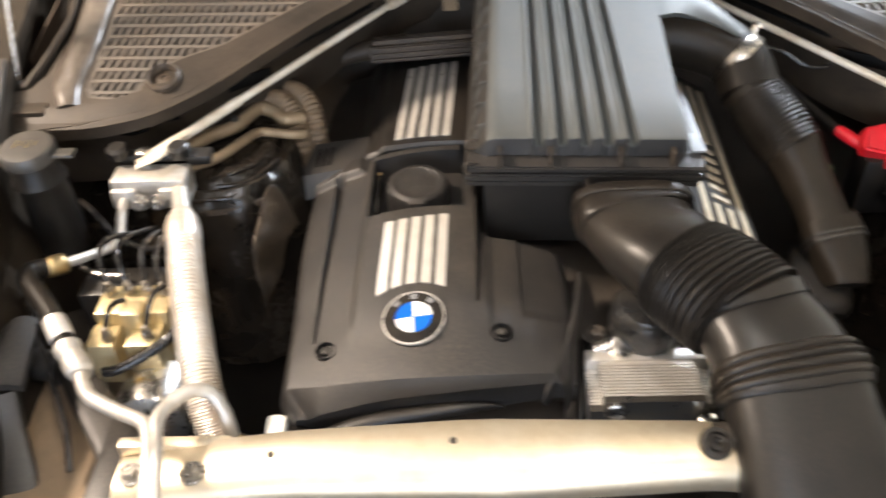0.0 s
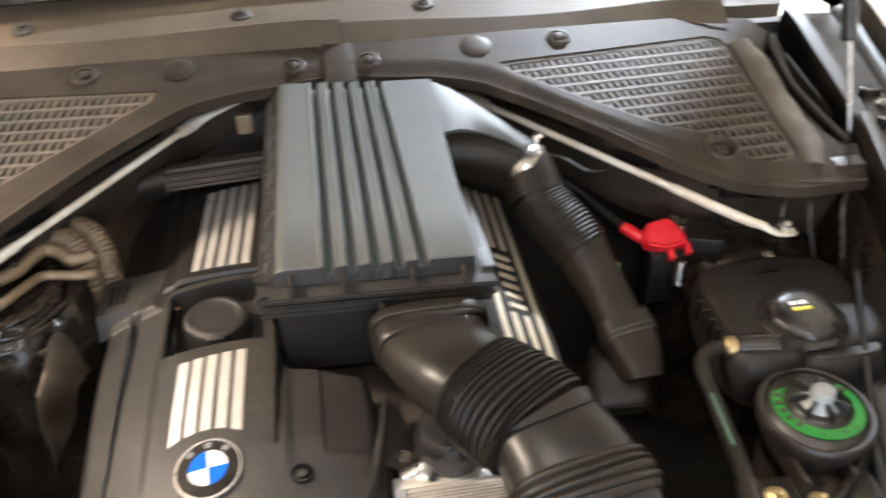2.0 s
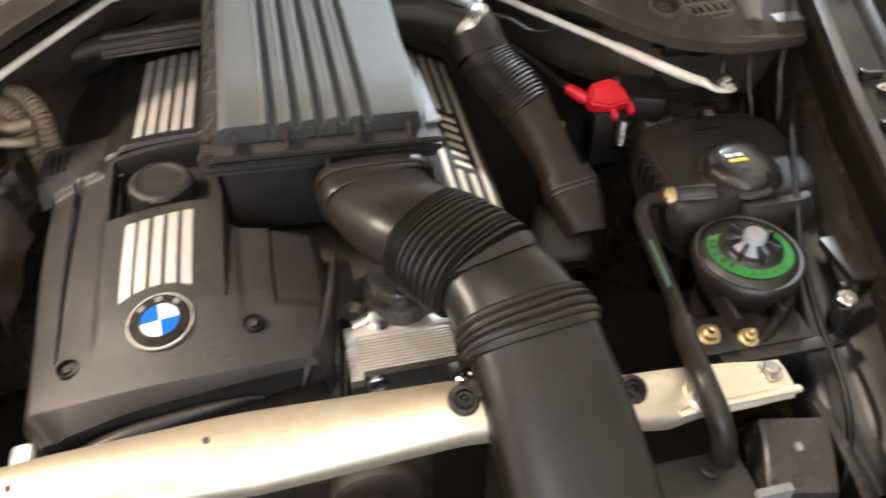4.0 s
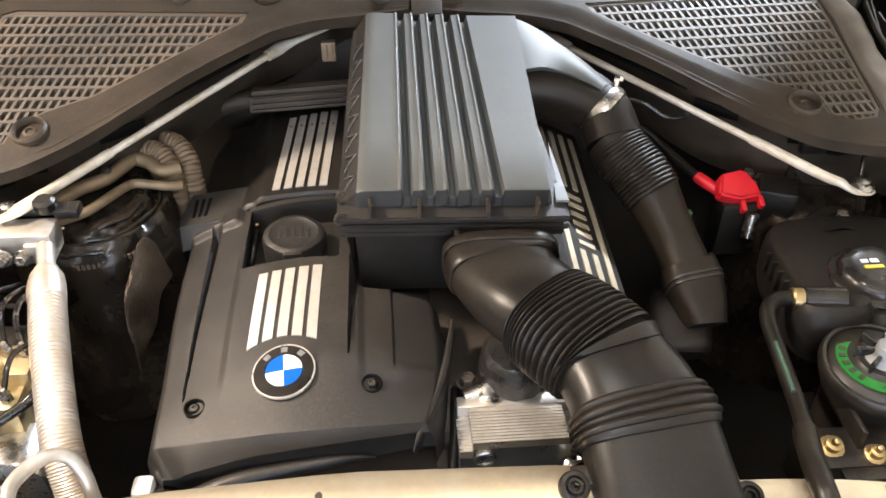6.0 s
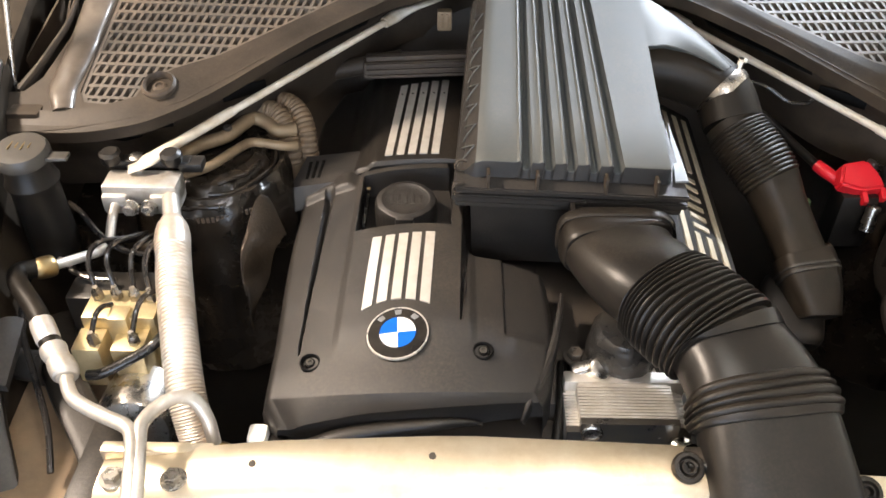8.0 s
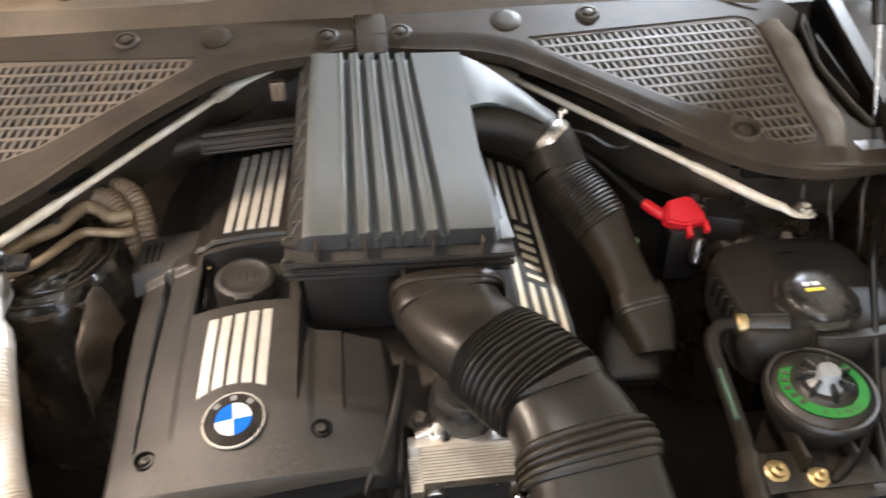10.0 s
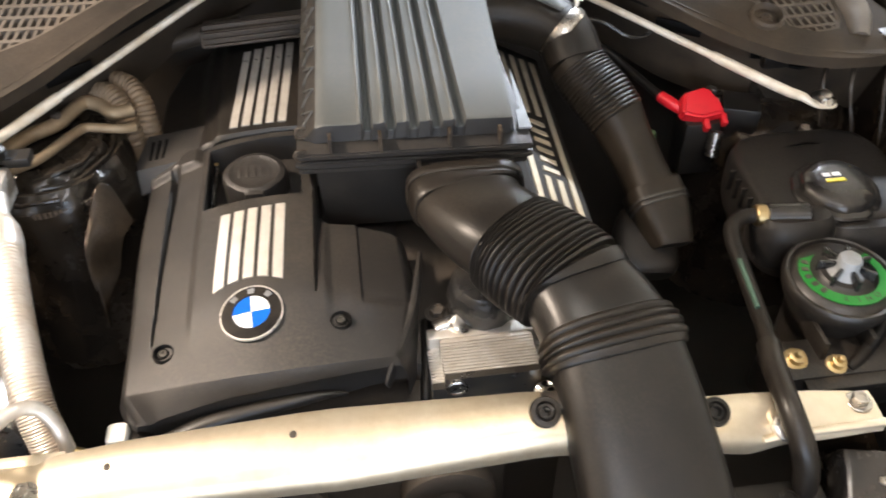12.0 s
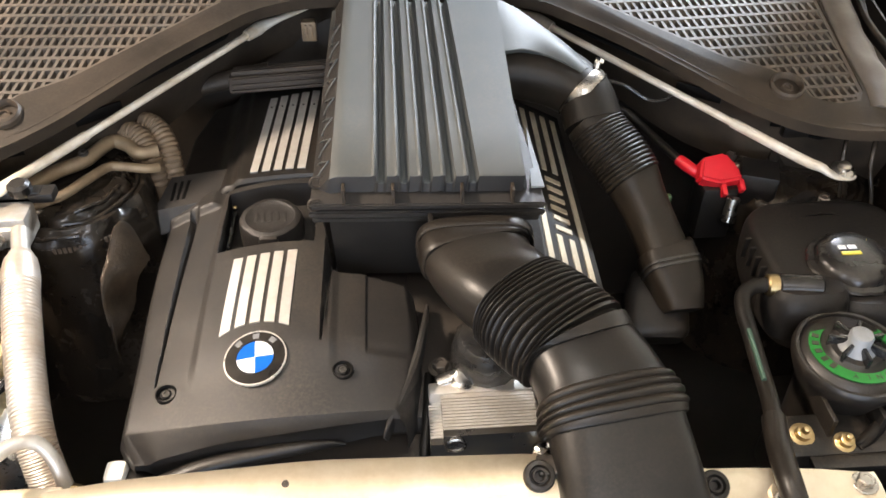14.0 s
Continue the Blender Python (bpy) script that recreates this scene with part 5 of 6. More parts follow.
mh = thing("foil_sleeve_hose", (-0.45, 0.65, 0.86), "refrigerant hose in a ribbed bright aluminium sleeve", "hose")
MP = [(-0.497, 0.800, 0.978, 0.030, 0.030), (-0.490, 0.775, 0.976, 0.040, 0.040), (-0.470, 0.700, 0.965, 0.043, 0.043), (-0.447, 0.622, 0.948, 0.042, 0.042), (-0.428, 0.560, 0.925, 0.042, 0.042), (-0.414, 0.528, 0.893, 0.041, 0.041), (-0.402, 0.508, 0.85, 0.040, 0.040), (-0.395, 0.50, 0.80, 0.040, 0.040)]
part("sleeve", sweep(B(), MP, 24, 10, 2, rip=(0.13, 1.0, 88, 0.0022)), FOIL, mh, "ribbed foil sleeve")
part("sleeve_tape", sweep(B(), [(-0.4935, 0.788, 0.9775, 0.040, 0.040), (-0.4885, 0.768, 0.975, 0.046, 0.046), (-0.4835, 0.748, 0.972, 0.046, 0.046)], 16, 4), FOIL, mh)
part("pipe_end", rod(B(), (-0.513, 0.85, 0.978), (-0.495, 0.795, 0.978), 0.0115, 18), ALU, mh)
part("hose_fitting", lathe(B(), [(0.015, 0), (0.017, 0.006), (0.017, 0.018), (0.014, 0.024), (0.001, 0.025)], (-0.385, 0.506, 0.872), (0.3, -0.5, 0.8), 18), BRASS, mh)

yp = thing("refrigerant_pipe", (-0.5, 0.6, 0.9), "bent bare aluminium pipe with a black rubber section", "pipe")
part("front_pipe", sweep(B(), [(x, y, z, 0.0155, 0.0155) for x, y, z in ((-0.43, 0.34, 0.93), (-0.437, 0.41, 0.962), (-0.445, 0.448, 0.966), (-0.458, 0.474, 0.964), (-0.49, 0.492, 0.96), (-0.528, 0.515, 0.955), (-0.545, 0.535, 0.951), (-0.554, 0.553, 0.951))], 16, 8), ALU, yp)
part("branch_pipe", sweep(B(), [(x, y, z, 0.0155, 0.0155) for x, y, z in ((-0.427, 0.34, 0.925), (-0.43, 0.41, 0.960), (-0.440, 0.452, 0.964), (-0.445, 0.478, 0.964), (-0.438, 0.50, 0.962), (-0.422, 0.518, 0.96), (-0.405, 0.524, 0.95), (-0.393, 0.518, 0.928), (-0.388, 0.508, 0.90), (-0.385, 0.50, 0.86))], 16, 8), ALU, yp)
part("crimp_sleeve", sweep(B(), [(-0.553, 0.551, 0.951, 0.022, 0.022), (-0.556, 0.557, 0.9515, 0.030, 0.030), (-0.566, 0.570, 0.954, 0.030, 0.030), (-0.570, 0.576, 0.955, 0.026, 0.026), (-0.576, 0.582, 0.957, 0.030, 0.030), (-0.580, 0.588, 0.958, 0.030, 0.030)], 20, 4), ALU, yp, "crimped aluminium sleeve")
part("rubber_gap", sweep(B(), [(-0.579, 0.587, 0.958, 0.025, 0.025), (-0.587, 0.597, 0.963, 0.025, 0.025)], 18, 2), HOSE, yp)
part("white_sleeve", sweep(B(), [(-0.586, 0.595, 0.962, 0.024, 0.024), (-0.588, 0.598, 0.963, 0.027, 0.027), (-0.601, 0.617, 0.969, 0.027, 0.027), (-0.603, 0.620, 0.970, 0.024, 0.024)], 18, 3), FOIL, yp, "bright metal sleeve")
part("rubber_hose", sweep(B(), [(x, y, z, 0.024, 0.024) for x, y, z in ((-0.602, 0.619, 0.969), (-0.62, 0.642, 0.971), (-0.643, 0.668, 0.972), (-0.66, 0.690, 0.970), (-0.664, 0.706, 0.968), (-0.655, 0.716, 0.964), (-0.645, 0.723, 0.961))], 18, 6), HOSE, yp, "black rubber hose section")
part("rear_crimp", sweep(B(), [(-0.650, 0.719, 0.9625, 0.025, 0.025), (-0.646, 0.722, 0.961, 0.028, 0.028), (-0.636, 0.732, 0.957, 0.028, 0.028), (-0.633, 0.735, 0.956, 0.02, 0.02)], 18, 3), BRASS, yp)
part("rear_pipe", sweep(B(), [(x, y, z, 0.013, 0.013) for x, y, z in ((-0.636, 0.731, 0.957), (-0.612, 0.762, 0.946), (-0.595, 0.78, 0.942), (-0.586, 0.795, 0.948), (-0.586, 0.815, 0.962), (-0.588, 0.838, 0.969), (-0.588, 0.85, 0.97))], 14, 6), ALU, yp)

ab2 = thing("brake_control_unit", (-0.53, 0.66, 0.8), "yellowish metal brake hydraulic block with black lines", "brake unit")
bm = B()
box(bm, -0.578, -0.488, 0.655, 0.705, 0.85, 0.942, 0.003)
part("valve_block", bm, ABSBLOCK, ab2)
part("lower_lug", box(B(), -0.582, -0.548, 0.618, 0.656, 0.86, 0.924, 0.003), ABSBLOCK, ab2)
part("lower_lug", box(B(), -0.535, -0.496, 0.618, 0.656, 0.86, 0.924, 0.003), ABSBLOCK, ab2)
part("block_boss", box(B(), -0.543, -0.518, 0.646, 0.672, 0.90, 0.948, 0.004), ABSBLOCK, ab2)
for x, y, z in ((-0.566, 0.69, 0.942), (-0.543, 0.692, 0.942), (-0.520, 0.69, 0.942), (-0.499, 0.688, 0.942), (-0.556, 0.63, 0.924), (-0.508, 0.632, 0.924)):
    part("line_nut", lathe(B(), [(0.0075, 0), (0.0075, 0.010), (0.005, 0.013), (0.0035, 0.02)], (x, y, z), (0, -0.1, 1), 6), STEEL, ab2)
for a, b, c, d in (((-0.566, 0.69, 0.955), (-0.575, 0.71, 0.985), (-0.57, 0.74, 0.99), (-0.552, 0.80, 0.95)), ((-0.543, 0.692, 0.955), (-0.552, 0.71, 0.985), (-0.548, 0.735, 0.993), (-0.54, 0.81, 0.95)),
                   ((-0.520, 0.69, 0.955), (-0.522, 0.71, 0.985), (-0.52, 0.735, 0.99), (-0.524, 0.81, 0.95)), ((-0.499, 0.688, 0.955), (-0.505, 0.705, 0.98), (-0.507, 0.735, 0.985), (-0.515, 0.80, 0.95)),
                   ((-0.556, 0.63, 0.938), (-0.552, 0.645, 0.955), (-0.549, 0.66, 0.955), (-0.545, 0.675, 0.945)), ((-0.508, 0.632, 0.938), (-0.503, 0.65, 0.96), (-0.498, 0.67, 0.965), (-0.49, 0.70, 0.95))):
    part("brake_line", tube(B(), [a, b, c, d], 0.0034, 8), GLOSS, ab2)
part("thick_line", tube(B(), [(-0.56, 0.60, 0.90), (-0.54, 0.60, 0.905), (-0.50, 0.615, 0.92), (-0.478, 0.63, 0.93), (-0.47, 0.66, 0.93)], 0.0065, 10), GLOSS, ab2)
part("motor", lathe(B(), [(0.048, 0), (0.048, 0.06), (0.044, 0.068), (0.02, 0.072), (0.001, 0.072)], (-0.512, 0.628, 0.835), (0.05, -0.95, 0.15), 36), STEEL, ab2, "smooth grey metal pump motor")
part("back_box", box(B(), -0.622, -0.50, 0.706, 0.76, 0.84, 0.925, 0.006), BLACK, ab2)

wc = thing("washer_filler", (-0.655, 0.79, 0.95), "grey washer fluid filler cap on a black neck", "filler cap")
wx, wy, wz = -0.664, 0.803, 1.070
part("cap", lathe(B(), [(0.030, 0), (0.034, 0.003), (0.034, 0.014), (0.031, 0.019), (0.024, 0.020), (0.001, 0.0205)], (wx, wy, wz), (0, -0.1, 1), 36), WASHCAP, wc)
part("cap_tab", box(B(), wx + 0.028, wx + 0.058, wy - 0.012, wy + 0.006, wz + 0.004, wz + 0.010, 0.003), WASHCAP, wc)
bm = B()
for k in range(4):
    box(bm, wx - 0.013 + 0.008 * k, wx - 0.0115 + 0.008 * k, wy - 0.008 + 0.004 * (k % 2), wy + 0.010 - 0.003 * (k % 2), wz + 0.0198, wz + 0.0212, 0.0004)
part("cap_symbol", bm, BRASS, wc, "raised fluid symbol bars")
part("neck", lathe(B(), [(0.032, -0.14), (0.030, -0.04), (0.034, -0.03), (0.030, -0.02), (0.028, 0.0)], (wx, wy, wz), (0, 0, 1), 28), HOSE, wc)

# pipes and hoses behind the block
bp = thing("rear_pipe_pair", (-0.44, 1.0, 0.93), "weathered aluminium heater pipes bending under the brace", "pipes")
part("upper_pipe", sweep(B(), [(x, y, z, 0.021, 0.021) for x, y, z in ((-0.53, 0.93, 0.985), (-0.506, 0.978, 0.98), (-0.47, 1.005, 0.98), (-0.452, 1.04, 0.98), (-0.44, 1.06, 0.978), (-0.418, 1.055, 0.972), (-0.40, 1.04, 0.968), (-0.375, 1.05, 0.965))], 16, 7), TANPIPE, bp)
part("lower_pipe", sweep(B(), [(x, y, z, 0.014, 0.014) for x, y, z in ((-0.52, 0.905, 0.975), (-0.482, 0.93, 0.975), (-0.455, 0.968, 0.975), (-0.435, 1.0, 0.972), (-0.415, 1.005, 0.968), (-0.385, 1.01, 0.96), (-0.37, 1.02, 0.955))], 14, 7), TANPIPE, bp)
bm = B()
bolt(bm, (-0.468, 1.01, 0.990), (0, -0.3, 1), r=0.005, h=0.006)
part("pipe_bolt", bm, VOID, bp)
ch = thing("corrugated_hoses", (-0.39, 1.08, 0.9), "pair of dusty corrugated conduit hoses", "hose")
CONDUITS = (((-0.45, 1.088, 0.968), (-0.425, 1.082, 0.980), (-0.405, 1.073, 0.977), (-0.391, 1.057, 0.964), (-0.384, 1.044, 0.94), (-0.382, 1.036, 0.905), (-0.382, 1.036, 0.87)),
            ((-0.42, 1.114, 0.972), (-0.398, 1.104, 0.981), (-0.380, 1.094, 0.975), (-0.366, 1.074, 0.961), (-0.361, 1.060, 0.94), (-0.360, 1.054, 0.905), (-0.360, 1.054, 0.87)))
for pts in CONDUITS:
    part("conduit", sweep(B(), [(*p, 0.031, 0.031) for p in pts], 20, 6, up=(0.5, 0.85, 0.1), rip=(0.0, 0.8, 19, 0.0026)), TAN, ch)
hb = thing("harness_box", (-0.2, 1.24, 0.94), "dusty dark plastic cable duct under the cowl", "cable duct")
mm = Matrix.Translation((-0.2, 1.235, 0.985)) @ Matrix.Rotation(0.10, 4, "Z") @ Matrix.Rotation(-0.35, 4, "X")
bm = box(B(), -0.085, 0.16, -0.04, 0.045, -0.02, 0.008, 0.005, mm)
for k in range(3):
    part("duct_rib", box(B(), -0.08, 0.155, -0.032 + 0.025 * k, -0.020 + 0.025 * k, 0.006, 0.016, 0.003, mm), DUSTY, hb)
    part("duct_rib", box(B(), -0.08, 0.155, -0.046, -0.039, -0.017 + 0.009 * k, -0.013 + 0.009 * k, 0.0015, mm), DUSTY, hb)
part("duct", bm, DUSTY, hb)
part("cable_pipe", tube(B(), [(-0.40, 1.20, 0.965), (-0.34, 1.232, 0.968), (-0.28, 1.245, 0.975), (-0.22, 1.25, 0.985)], 0.016, 14), DUSTY, hb)
bm = B()
box(bm, -0.160, -0.136, 1.245, 1.262, 1.038, 1.072, 0.003)
box(bm, -0.155, -0.150, 1.241, 1.246, 1.045, 1.068, 0.001)
box(bm, -0.146, -0.141, 1.241, 1.246, 1.045, 1.068, 0.001)
part("connector", bm, TANPIPE, hb, "pale tan plug connector")

# stamped row on the tower, heat shield
ts = thing("stamped_number", (-0.49, 0.87, 0.93), "row of plain pale stamped bars on the black strut tower", "stamping")
for k in range(18):
    a = math.radians(-99 + 3.4 * k)
    r = 0.1165
    mmx = Matrix.Translation((-0.492 + r * math.cos(a), 0.985 + r * math.sin(a), 0.925)) @ Matrix.Rotation(a, 4, "Z") @ Matrix.Rotation(0.12, 4, "Y")
    part("stamped_bar", box(B(), -0.0012, 0.0012, -0.0021, 0.0021, -0.0045, 0.0045, 0, mmx), PRINT, ts)
hs = thing("heat_shield", (-0.4, 0.84, 0.85), "crumpled dark embossed heat shield sheet", "heat shield")
def shield(u, v):
    w = 0.030 * (1 - 0.8 * ease((v - 0.45) / 0.55))
    x = -0.404 - 0.020 * math.sin(2.6 * v) + w * u
    y = 0.905 - 0.12 * v - 0.012 * u + 0.004 * math.sin(5 * u + 7 * v)
    return (x, y, 0.945 - 0.09 * v ** 1.2 - 0.05 * u ** 1.5 + 0.004 * math.sin(13 * v + 4 * u) + 0.0007 * math.sin(90 * u) * math.sin(170 * v))
part("shield_sheet", sheet(B(), shield, lin(0, 1, 40), lin(0, 1, 60), (0.002, 0, -0.002)), SHIELD, hs)
part("shield_edge", tube(B(), [shield(0, v) for v in lin(0, 1, 9)], 0.001, 6), SHIELD, hs)

# ---- right side ----
tk = thing("coolant_tank", (0.57, 0.79, 0.85), "black plastic coolant expansion tank", "coolant tank")
bm = B()
sweep(bm, [(0.583, 0.797, 0.82, 0.19, 0.18), (0.583, 0.797, 0.86, 0.220, 0.205), (0.583, 0.797, 0.905, 0.225, 0.21), (0.583, 0.797, 0.926, 0.221, 0.205), (0.583, 0.797, 0.936, 0.207, 0.192), (0.583, 0.797, 0.938, 0.17, 0.15), (0.583, 0.797, 0.938, 0.08, 0.07)], 56, 5, 3.8, up=(0, 1, 0))
part("tank_body", bm, TANKM, tk)
bm = B()
sweep(bm, [(0.50, 0.71, 0.885, 0.10, 0.08), (0.50, 0.71, 0.925, 0.105, 0.085), (0.50, 0.715, 0.945, 0.09, 0.07)], 28, 5, 3, up=(0, 1, 0))
sweep(bm, [(0.60, 0.70, 0.87, 0.12, 0.07), (0.60, 0.70, 0.91, 0.125, 0.075), (0.60, 0.705, 0.93, 0.11, 0.06)], 28, 5, 3, up=(0, 1, 0))
part("tank_shoulder", bm, TANKM, tk)
bm = B()
for k in range(5):
    box(bm, 0.464, 0.473, 0.745 + 0.020 * k, 0.749 + 0.020 * k, 0.895, 0.928, 0.001)
part("tank_ribs", bm, TANKM, tk)
kx, ky, kz = 0.578, 0.752, 0.936
bm = lathe(B(), [(0.056, 0.0), (0.057, 0.004), (0.055, 0.007), (0.048, 0.009), (0.0465, 0.016), (0.042, 0.021), (0.030, 0.0236), (0.001, 0.0245)], (kx, ky, kz), (0, -0.06, 1), 60, 10, 0.04)
cap2 = part("tank_cap", bm, GLOSS, tk, "ribbed glossy black screw cap")
part("cap_label", box(B(), kx - 0.020, kx + 0.006, ky - 0.005, ky + 0.001, kz + 0.0240, kz + 0.0256, 0.0004), YELLOW, cap2, "yellow label strip")
bm = B()
box(bm, kx - 0.020, kx - 0.010, ky + 0.006, ky + 0.013, kz + 0.0240, kz + 0.0258, 0.0004)
box(bm, kx - 0.007, kx + 0.004, ky + 0.006, ky + 0.013, kz + 0.0240, kz + 0.0258, 0.0004)
part("cap_symbols", bm, WHITE, cap2, "white warning symbols")
part("cap_dot", box(B(), kx + 0.018, kx + 0.026, ky + 0.018, ky + 0.024, kz + 0.0222, kz + 0.0242, 0.0004), YELLOW, cap2)

hh = thing("coolant_hose", (0.42, 0.6, 0.8), "black coolant hose with a brass clamp crossing the front bar", "hose")
part("barb", rod(B(), (0.515, 0.702, 0.948), (0.462, 0.712, 0.945), 0.016, 20), GLOSS, hh)
part("brass_clamp", rod(B(), (0.463, 0.712, 0.945), (0.447, 0.714, 0.945), 0.0145, 20), BRASS, hh, "yellow brass clamp ring")
part("hose", sweep(B(), [(x, y, z, 0.020, 0.020) for x, y, z in ((0.449, 0.714, 0.945), (0.43, 0.713, 0.944), (0.414, 0.702, 0.940), (0.408, 0.68, 0.935), (0.406, 0.65, 0.930), (0.402, 0.595, 0.922), (0.396, 0.55, 0.922), (0.388, 0.515, 0.924))], 18, 6), HOSE, hh)
part("hose_sleeve", sweep(B(), [(x, y, z, 0.027, 0.027) for x, y, z in ((0.390, 0.522, 0.923), (0.381, 0.49, 0.927), (0.374, 0.455, 0.931), (0.371, 0.425, 0.930), (0.376, 0.398, 0.912), (0.384, 0.385, 0.88), (0.392, 0.38, 0.83))], 18, 6), RUBBER, hh, "thick rubber hose sleeve")
part("hose_print", sweep(B(), [(0.4015, 0.645, 0.9375, 0.006, 0.008), (0.3985, 0.60, 0.932, 0.006, 0.008), (0.395, 0.57, 0.9315, 0.006, 0.008)], 8, 3), mat("faded_green_print", (0.05, 0.10, 0.07), 0.5), hh, "faded green print")

ps = thing("hydraulic_reservoir", (0.52, 0.61, 0.8), "black hydraulic fluid reservoir with green ring label", "fluid reservoir")
px_, py_, pz_ = 0.518, 0.607, 0.925
AXP = (0.0, -0.06, 1)
part("bowl", lathe(B(), [(0.046, -0.14), (0.05, -0.06), (0.054, -0.045), (0.060, -0.030), (0.066, -0.016), (0.0690, -0.006), (0.0685, 0.002), (0.066, 0.0055), (0.062, 0.005), (0.0605, 0.001), (0.058, 0.003), (0.052, 0.0085), (0.034, 0.012), (0.03, 0.016), (0.001, 0.018)], (px_, py_, pz_), AXP, 56), BLACK, ps)
def gl(u, v):
    a = math.radians(110) + math.radians(285) * u
    r = 0.040 + 0.0125 * v
    return (px_ + r * math.cos(a), py_ + r * math.sin(a) - 0.0006, pz_ + 0.0128 - 0.0025 * v)
glab = part("green_label", sheet(B(), gl, lin(0, 1, 50), [0, 0.5, 1], (0, 0, -0.0012)), GREEN, ps, "green ring label with black lettering")
def ring_text(body, a_mid, step):
    for i, chx in enumerate(body):
        if chx == " ":
            continue
        a = a_mid + step * (i - (len(body) - 1) / 2)
        cu = bpy.data.curves.new("letters", "FONT")
        cu.body, cu.size, cu.extrude, cu.align_x, cu.align_y = chx, 0.0105, 0.0002, "CENTER", "CENTER"
        tmp = bpy.data.objects.new("letters", cu)
        me = tmp.to_mesh()
        bm = B()
        bm.from_mesh(me)
        tmp.to_mesh_clear()
        bpy.data.objects.remove(tmp)
        r = 0.0455
        bmesh.ops.transform(bm, matrix=Matrix.Translation((px_ + r * math.cos(a), py_ + r * math.sin(a), pz_ + 0.0122)) @ Matrix.Rotation(a - math.pi / 2, 4, "Z"), verts=bm.verts[:])
        part("letter", bm, VOID, glab)
ring_text("ONLY", math.radians(272), math.radians(-17))
bm = B()
for k in range(5):
    a = math.radians(150 + 16 * k)
    mmx = Matrix.Translation((px_ + 0.0455 * math.cos(a), py_ + 0.0455 * math.sin(a), pz_ + 0.0125)) @ Matrix.Rotation(a, 4, "Z")
    box(bm, -0.004, 0.004, -0.003, 0.003, -0.0003, 0.0006, 0, mmx)
part("label_bars", bm, VOID, glab, "unreadable black lettering bars")
knob = part("cap_knob", lathe(B(), [(0.027, 0.012), (0.022, 0.017), (0.016, 0.021), (0.0138, 0.024), (0.0138, 0.036), (0.012, 0.0385), (0.001, 0.039)], (px_, py_, pz_), AXP, 28), GREYCAP, ps, "grey finger-grip cap")
for k in range(7):
    a = 2 * math.pi * k / 7 + 0.2
    mmx = Matrix.Translation((px_, py_, pz_)) @ Matrix.Rotation(a, 4, "Z")
    part("grip_fin", box(B(), 0.010, 0.034, -0.0024, 0.0024, 0.012, 0.028, 0.0015, mmx), SMOKE, knob)
bm = B()
for x, y, r in ((0.441, 0.534, 0.0098), (0.486, 0.520, 0.0085)):
    lathe(bm, [(r * 1.5, 0), (r * 1.5, 0.003), (r, 0.004), (r, 0.012), (r * 0.7, 0.013), (r * 0.5, 0.013), (r * 0.45, 0.02), (r * 0.3, 0.021)], (x, y, 0.872), (0, -0.25, 1), 12)
part("mount_bolts", bm, BRASS, ps, "yellow zinc mounting bolts")
bm = B()
box(bm, 0.41, 0.57, 0.505, 0.565, 0.80, 0.872, 0.006)
box(bm, 0.47, 0.476, 0.53, 0.60, 0.86, 0.90, 0.001)
box(bm, 0.53, 0.536, 0.53, 0.60, 0.86, 0.90, 0.001)
box(bm, 0.44, 0.60, 0.488, 0.506, 0.862, 0.87, 0.002)
part("bracket", bm, BLACK, ps)

tm = thing("jump_terminal", (0.46, 0.96, 0.88), "red plastic jump-start terminal cap on a black holder", "terminal cap")
mm = Matrix.Translation((0.463, 0.955, 0.948)) @ Matrix.Rotation(0.5, 4, "X")
bm = B()
outl = [(-0.035, -0.012), (-0.004, -0.022), (0.034, -0.016), (0.030, 0.006), (0.014, 0.032), (-0.026, 0.024)]
vs0 = [bm.verts.new((x, y, -0.012)) for x, y in outl]
vs1 = [bm.verts.new((x * 0.92, y * 0.92, 0.012)) for x, y in outl]
bm.faces.new(vs0[::-1])
bm.faces.new(vs1)
for i in range(6):
    bm.faces.new((vs0[i], vs0[(i + 1) % 6], vs1[(i + 1) % 6], vs1[i]))
bmesh.ops.bevel(bm, geom=bm.edges[:], offset=0.004, segments=3, affect="EDGES")
box(bm, 0.000, 0.008, -0.036, -0.012, -0.010, 0.004, 0.002)
box(bm, 0.028, 0.036, -0.030, -0.008, -0.010, 0.004, 0.002)
bmesh.ops.transform(bm, matrix=mm, verts=bm.verts[:])
part("red_cap", bm, RED, tm)
part("cable_boot", sweep(B(), [(0.440, 0.968, 0.938, 0.016, 0.016), (0.425, 0.98, 0.945, 0.019, 0.019), (0.414, 0.995, 0.948, 0.018, 0.018)], 14, 4), RED, tm, "red rubber cable boot")
part("cable", tube(B(), [(0.416, 0.992, 0.947), (0.395, 1.03, 0.955), (0.375, 1.06, 0.965), (0.35, 1.085, 0.98), (0.32, 1.10, 0.985)], 0.007, 10), HOSE, tm)
part("holder", box(B(), 0.438, 0.492, 0.932, 0.98, 0.84, 0.934, 0.006), BLACK, tm)
part("grey_fitting", rod(B(), (0.476, 0.913, 0.888), (0.482, 0.925, 0.925), 0.010, 16), STEEL, tm, "small bright metal fitting")
fb = thing("relay_box", (0.54, 0.94, 0.85), "black relay box beside the terminal cap", "relay box")
mm = Matrix.Translation((0.528, 0.958, 0.945)) @ Matrix.Rotation(-0.35, 4, "Z")
